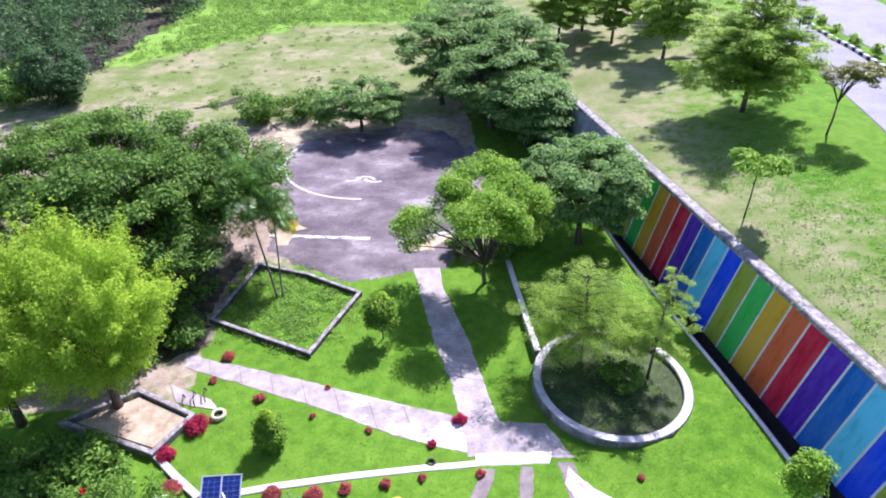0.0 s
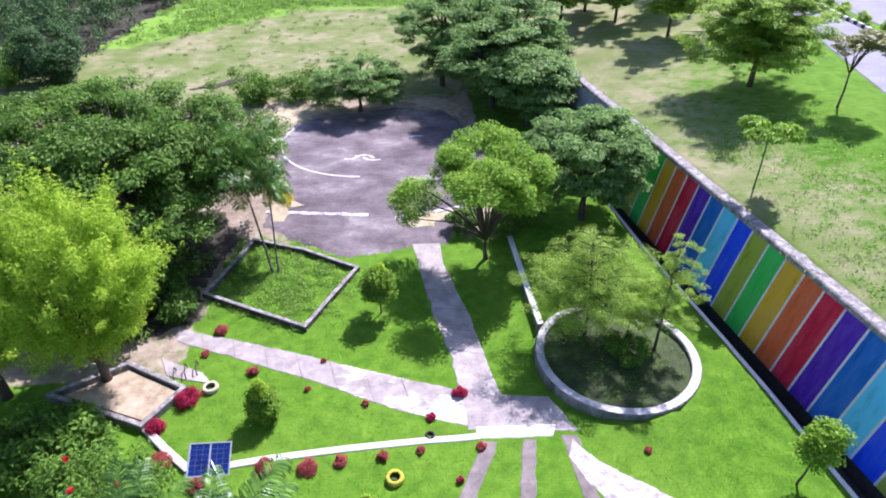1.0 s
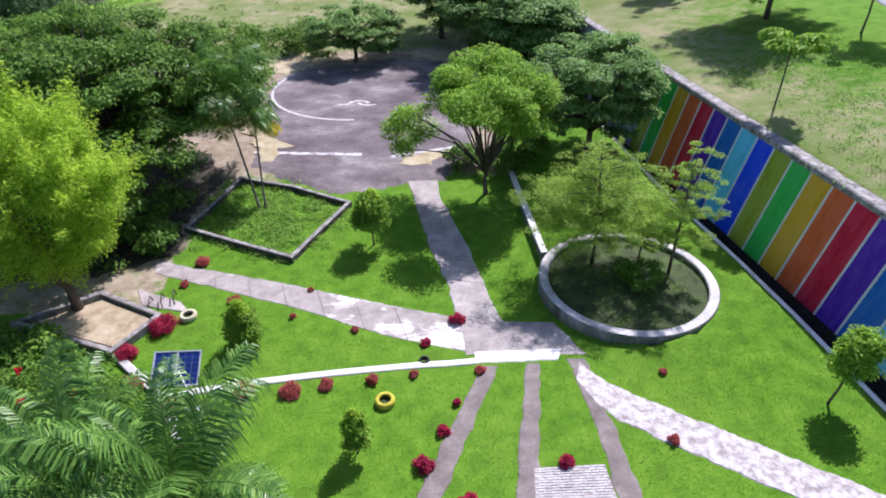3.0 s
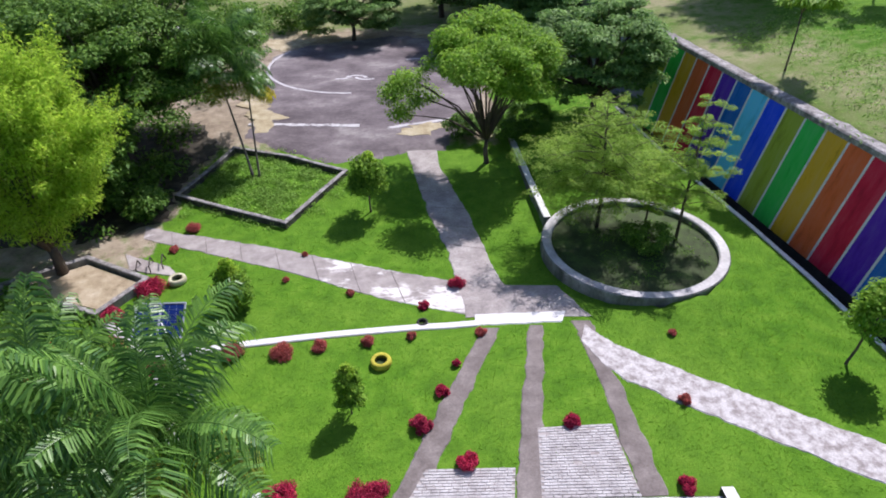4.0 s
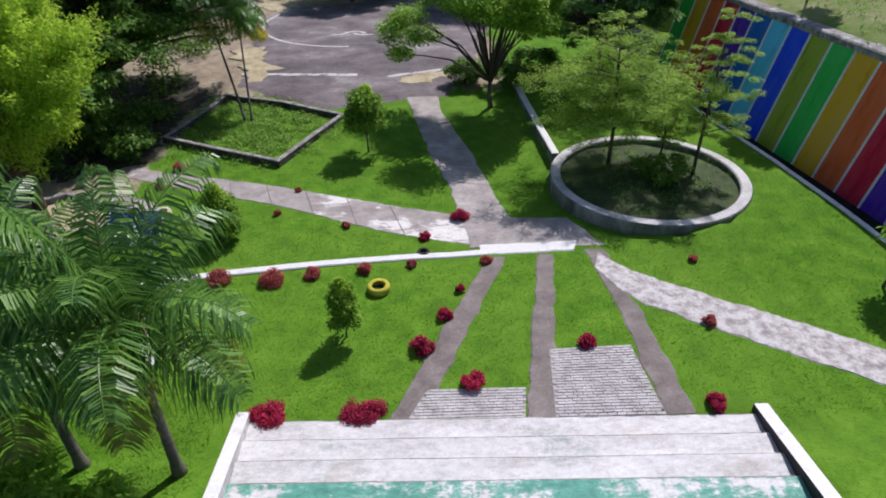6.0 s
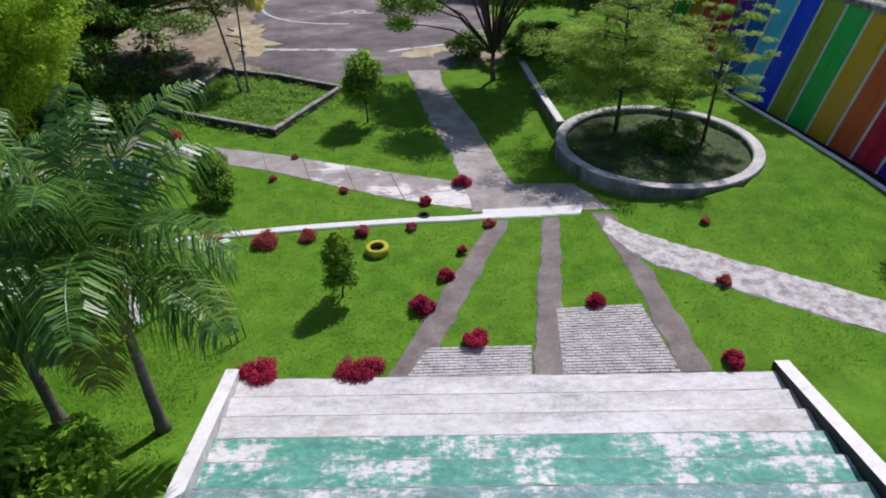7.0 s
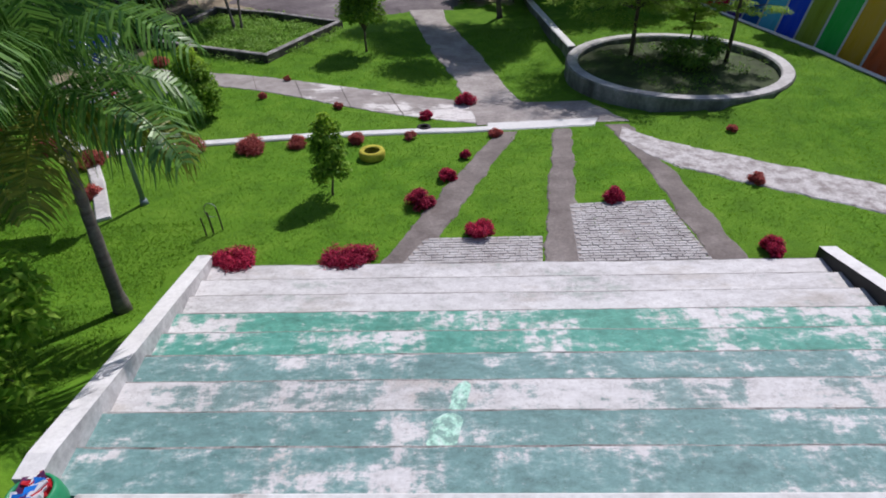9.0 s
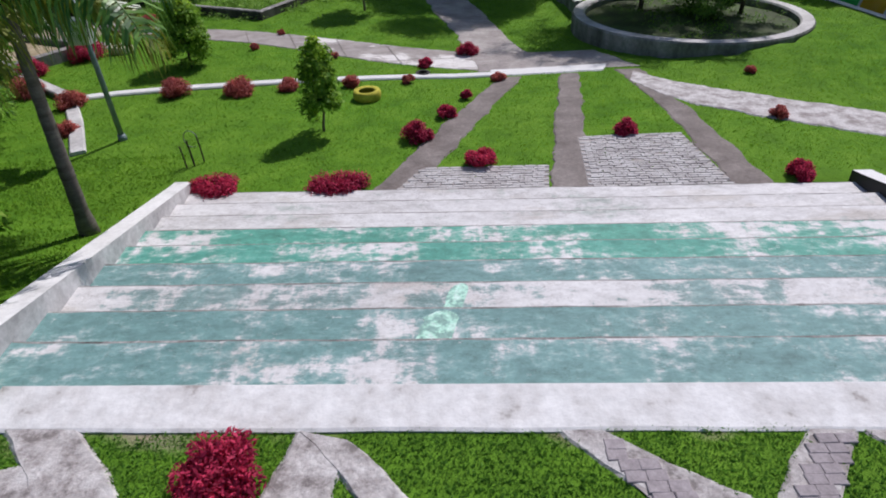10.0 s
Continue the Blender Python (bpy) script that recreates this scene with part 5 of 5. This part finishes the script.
woods("scrub", "loose row of green scrub along the court", lambda g: [(x, y, 1.6 + 1.0 * g.random()) for x, y in zip(g.uniform(-17.5, -9.5, 26), g.uniform(52.5, 56.5, 26))], L_MID, 7000, 0.28, 85, clump=0.8)
tree("shrub", "dark shaded shrubs under the spreading tree", (-12.6, 24.6), 1.4, [(0, 0, 0.6, 0.8, 0.9, 0.5), (-1.6, 0.8, 0.8, 1.1, 1.0, 0.7), (-0.8, 2.6, 0.7, 0.8, 1.0, 0.6)], L_DARK, 5000, 0.18, 87, 50, 0.2, 0.03, 0.7, 0.4, category="shrub")
def in_bed(x, y):
    pts = [(-11.7, 26.0), (-6.55, 23.4), (-4.75, 27.8), (-7.5, 29.5), (-10.5, 30.6)]
    side = [(bx - ax) * (y - ay) - (by - ay) * (x - ax) > 0.25 for (ax, ay), (bx, by) in zip(pts, pts[1:] + pts[:1])]
    return all(side)


woods("bed_cover", "low clumpy green ground cover in the walled bed", lambda g: [(x, y, 0.12) for x, y in zip(g.uniform(-12, -4, 420), g.uniform(23, 31, 420)) if in_bed(x, y)], L_CROP, 16000, 0.11, 95, clump=0.4, flat=0.35)
woods("planter_weeds", "sparse low weeds on the planter soil", lambda g: [(RING[0] + r * math.cos(a), RING[1] + r * math.sin(a), 0.5) for r, a in zip(g.uniform(0.3, 2.7, 60), g.uniform(0, 6.28, 60))], L_MID, 2200, 0.09, 96, clump=0.3, flat=0.4)
woods("undergrowth", "dark undergrowth beneath the spreading tree", lambda g: [(x, y, 0.5 + 0.7 * g.random()) for x, y in zip(g.uniform(-27, -14.0, 130), g.uniform(23, 42, 130))], L_DARK, 12000, 0.26, 86, clump=0.7)


def blades(name, label, count, area, size, seed, keep, mat=L_GRASS, clumped=0.0):
    """Grass blades standing on the ground in an area x0, x1, y0, y1."""
    rng = np.random.default_rng(seed)
    x = rng.uniform(area[0], area[1], count)
    y = rng.uniform(area[2], area[3], count)
    ok = np.array([keep(a, b) for a, b in zip(x, y)])
    for poly in WALKS:
        inside = np.zeros(count, bool)
        for (ax, ay), (bx, by) in zip(poly, poly[1:] + poly[:1]):
            if ay != by:
                inside ^= ((ay > y) != (by > y)) & (x < (bx - ax) * (y - ay) / (by - ay) + ax)
        ok &= ~inside
    x, y = x[ok], y[ok]
    z = np.array([ground_z(a, b) for a, b in zip(x, y)])
    n = len(x)
    p = np.stack([x, y, z - 0.01], 1)
    a = rng.uniform(0, 2 * np.pi, n)
    s = np.stack([np.cos(a), np.sin(a), np.zeros(n)], 1)
    l = size * (0.5 + rng.random(n))[:, None]
    lean = rng.normal(size=(n, 3)) * 0.5
    lean[:, 2] = 1
    lean /= np.linalg.norm(lean, axis=1, keepdims=True)
    w = s * l * 0.06
    bend = rng.normal(size=(n, 3)) * 0.35 * l
    bend[:, 2] = -np.abs(bend[:, 2]) * 0.3
    v = np.stack([p - w, p + w, p + lean * l * 0.6 + w * 0.7, p + lean * l + bend], 1).reshape(-1, 3)
    tagged(new(name, quick_mesh(name, v, np.arange(n * 4).reshape(-1, 4), mat)), label, "grass", kind="stuff")



# ---- pavers near the stairs, laid one by one ----
def pavers(name, label, corners, bl, bw, mat, seed, top=0.034):
    """Bricks in running bond over a quad (far left, far right, near left, near right)."""
    rng = np.random.default_rng(seed)
    ob = thing(name, label, "paving", kind="structure")
    fl, fr, nl, nr = [Vector(c) for c in corners]
    depth = ((fl - nl).length + (fr - nr).length) / 2
    rows = int(depth / bw)
    kinds = [Build().box(-bl / 2 + 0.006, bl / 2 - 0.006, -bw / 2 + 0.006, bw / 2 - 0.006, -0.05, top + 0.003 * k, 0.006).mesh("paver", mat) for k in range(3)]
    bed = Build()
    m = 9
    grid = [fl.lerp(fr, i / m).lerp(nl.lerp(nr, i / m), j / m) for j in range(m + 1) for i in range(m + 1)]
    bed.add([(p.x, p.y, ground_z(p.x, p.y) + top - 0.012) for p in grid], [(j * 10 + i + 10, j * 10 + i + 11, j * 10 + i + 1, j * 10 + i) for j in range(m) for i in range(m)])
    part("bedding", bed, CONCRETE, ob, "dark joints and soil")
    for r in range(rows):
        t = (r + 0.5) / rows
        a, b = fl.lerp(nl, t), fr.lerp(nr, t)
        d = b - a
        n = int(d.length / bl)
        ang = math.degrees(math.atan2(d.y, d.x))
        for k in range(n):
            s = (k + 0.5 + (0.0 if r % 2 else 0.35)) / (n + 0.35)
            if rng.random() < 0.02:
                continue
            p = a + d * s
            put("paver", kinds[int(rng.integers(3))], ob, pose(p.x, p.y, ground_z(p.x, p.y) + 0.002 * rng.normal(), rng.normal() * 0.5, rng.normal() * 0.5, ang + rng.normal() * 0.8))


pavers("brick_paving", "small patch of pale grey brick paving", [(-0.72, 11.05), (1.56, 10.98), (-1.24, 10.05), (1.4, 10.0)], 0.21, 0.085, BRICK, 1)
pavers("brick_paving", "pale grey brick paving beside the concrete strip", [(2.32, 12.2), (4.35, 12.22), (2.06, 10.0), (4.48, 9.92)], 0.21, 0.085, BRICK, 2)

# walks on the ground above the stairs
ribbon("path_upper", [(-3.78, 4.50), (-2.9, 3.5), (-1.2, 1.2)], [(-3.22, 4.48), (-2.35, 3.5), (-0.6, 1.2)], FLAG, "worn stone walk above the stairs", "path", rise=0.025, cols=3)
ribbon("path_upper", [(-5.2, 4.0), (-3.7, 4.12), (-3.2, 4.2)], [(-5.2, 3.4), (-3.6, 3.6), (-2.9, 3.7)], FLAG, "worn stone walk above the stairs", "path", rise=0.02, cols=3)
ribbon("path_upper", [(-1.45, 4.38), (-1.75, 3.7), (-2.6, 2.0)], [(-1.15, 4.3), (-1.2, 3.7), (-2.0, 2.0)], FLAG, "pale stone walk forking above the stairs", "path", rise=0.025, cols=3)
ribbon("path_upper", [(-1.45, 4.37), (-0.95, 3.78), (0.4, 2.2)], [(-1.12, 4.28), (-0.55, 3.7), (0.9, 2.2)], FLAG, "pale stone walk forking above the stairs", "path", rise=0.03, cols=3)
ribbon("path_upper", [(0.45, 4.36), (1.0, 3.7), (2.2, 2.2)], [(0.80, 4.3), (1.6, 3.7), (2.9, 2.2)], FLAG, "pale stone border of the upper walk", "path", rise=0.018, cols=3)
ribbon("path_upper", [(2.35, 4.27), (2.05, 4.0), (1.5, 3.2)], [(2.70, 4.25), (2.4, 3.95), (1.9, 3.2)], FLAG, "pale stone border of the upper walk", "path", rise=0.018, cols=3)
ribbon("path_upper", [(2.7, 4.25), (3.1, 3.7), (4.0, 2.4)], [(3.05, 4.24), (3.6, 3.8), (4.6, 2.4)], FLAG, "pale stone border of the upper walk", "path", rise=0.016, cols=3)
pavers("stone_paving", "mauve-grey stone pavers of the upper walk", [(0.62, 4.22), (0.92, 4.22), (1.75, 2.7), (2.25, 2.7)], 0.16, 0.11, PAVER, 3, 0.027)
pavers("stone_paving", "mauve-grey stone pavers of the upper walk", [(2.28, 4.2), (2.62, 4.2), (1.62, 3.3), (1.92, 3.3)], 0.15, 0.10, PAVER, 4, 0.027)
pavers("stone_paving", "mauve-grey stone pavers of the upper walk", [(2.80, 4.18), (3.12, 4.18), (3.3, 3.5), (3.62, 3.5)], 0.15, 0.10, PAVER, 5, 0.027)

# dry straw and sand drifted over the court's edges
STRAW = worn("straw", [(0.3, (0.34, 0.27, 0.15)), (0.5, (0.50, 0.42, 0.26)), (0.7, (0.62, 0.55, 0.38))], 1.6, 14)
for pts in ([(-2.7, 33.0), (-1.6, 31.6), (-0.2, 32.2), (1.8, 33.6), (0.2, 33.4), (-1.2, 33.0)], [(-13.5, 50.5), (-11.5, 48.6), (-9.4, 50.8), (-7.5, 52.3), (-10.5, 54.5), (-14.5, 53.5)],
            [(-12.2, 38.5), (-10.9, 35.0), (-9.4, 33.2), (-8.2, 34.2), (-10.0, 36.0), (-10.7, 39.5)], [(-3, 53.5), (1.0, 51.2), (2.4, 49.0), (2.6, 51.5), (0.2, 54.0)]):
    flat_patch("straw", [(x + 0.3 * noise.noise((x, y, 1)), y) for x, y in pts], STRAW, "pale dry straw and sand drifted over the ground", "straw", 0.066, 0.75)


def on_lawn(x, y):
    """Where lawn grass grows: clear of the walks, the stairs and the ditch."""
    if x - wall_x(y) > -1.35 or (x - RING[0]) ** 2 + (y - RING[1]) ** 2 < 13.2:
        return False
    if -5.4 < x < 6.9 and 4.2 < y < 10.45:
        return False
    return True


blades("grass", "short lawn grass with scattered tufts", 150000, (-12, 13.5, 9.8, 27), 0.045, 91, on_lawn)
blades("grass_near", "longer grass on the ground above the stairs", 160000, (-6.0, 7.0, 2.2, 4.5), 0.034, 92, lambda x, y: y < 4.345 - 0.038 * (x - 0.86) and noise.noise((x * 0.9, y * 0.9, 7)) < 0.30 and noise.noise((x * 2.1, y * 2.1, 3)) < 1.6 * (4.5 - y), L_TURF)
blades("grass_side", "lawn grass beside the stairs", 30000, (-12, -5.2, 5, 12), 0.05, 93, on_lawn)
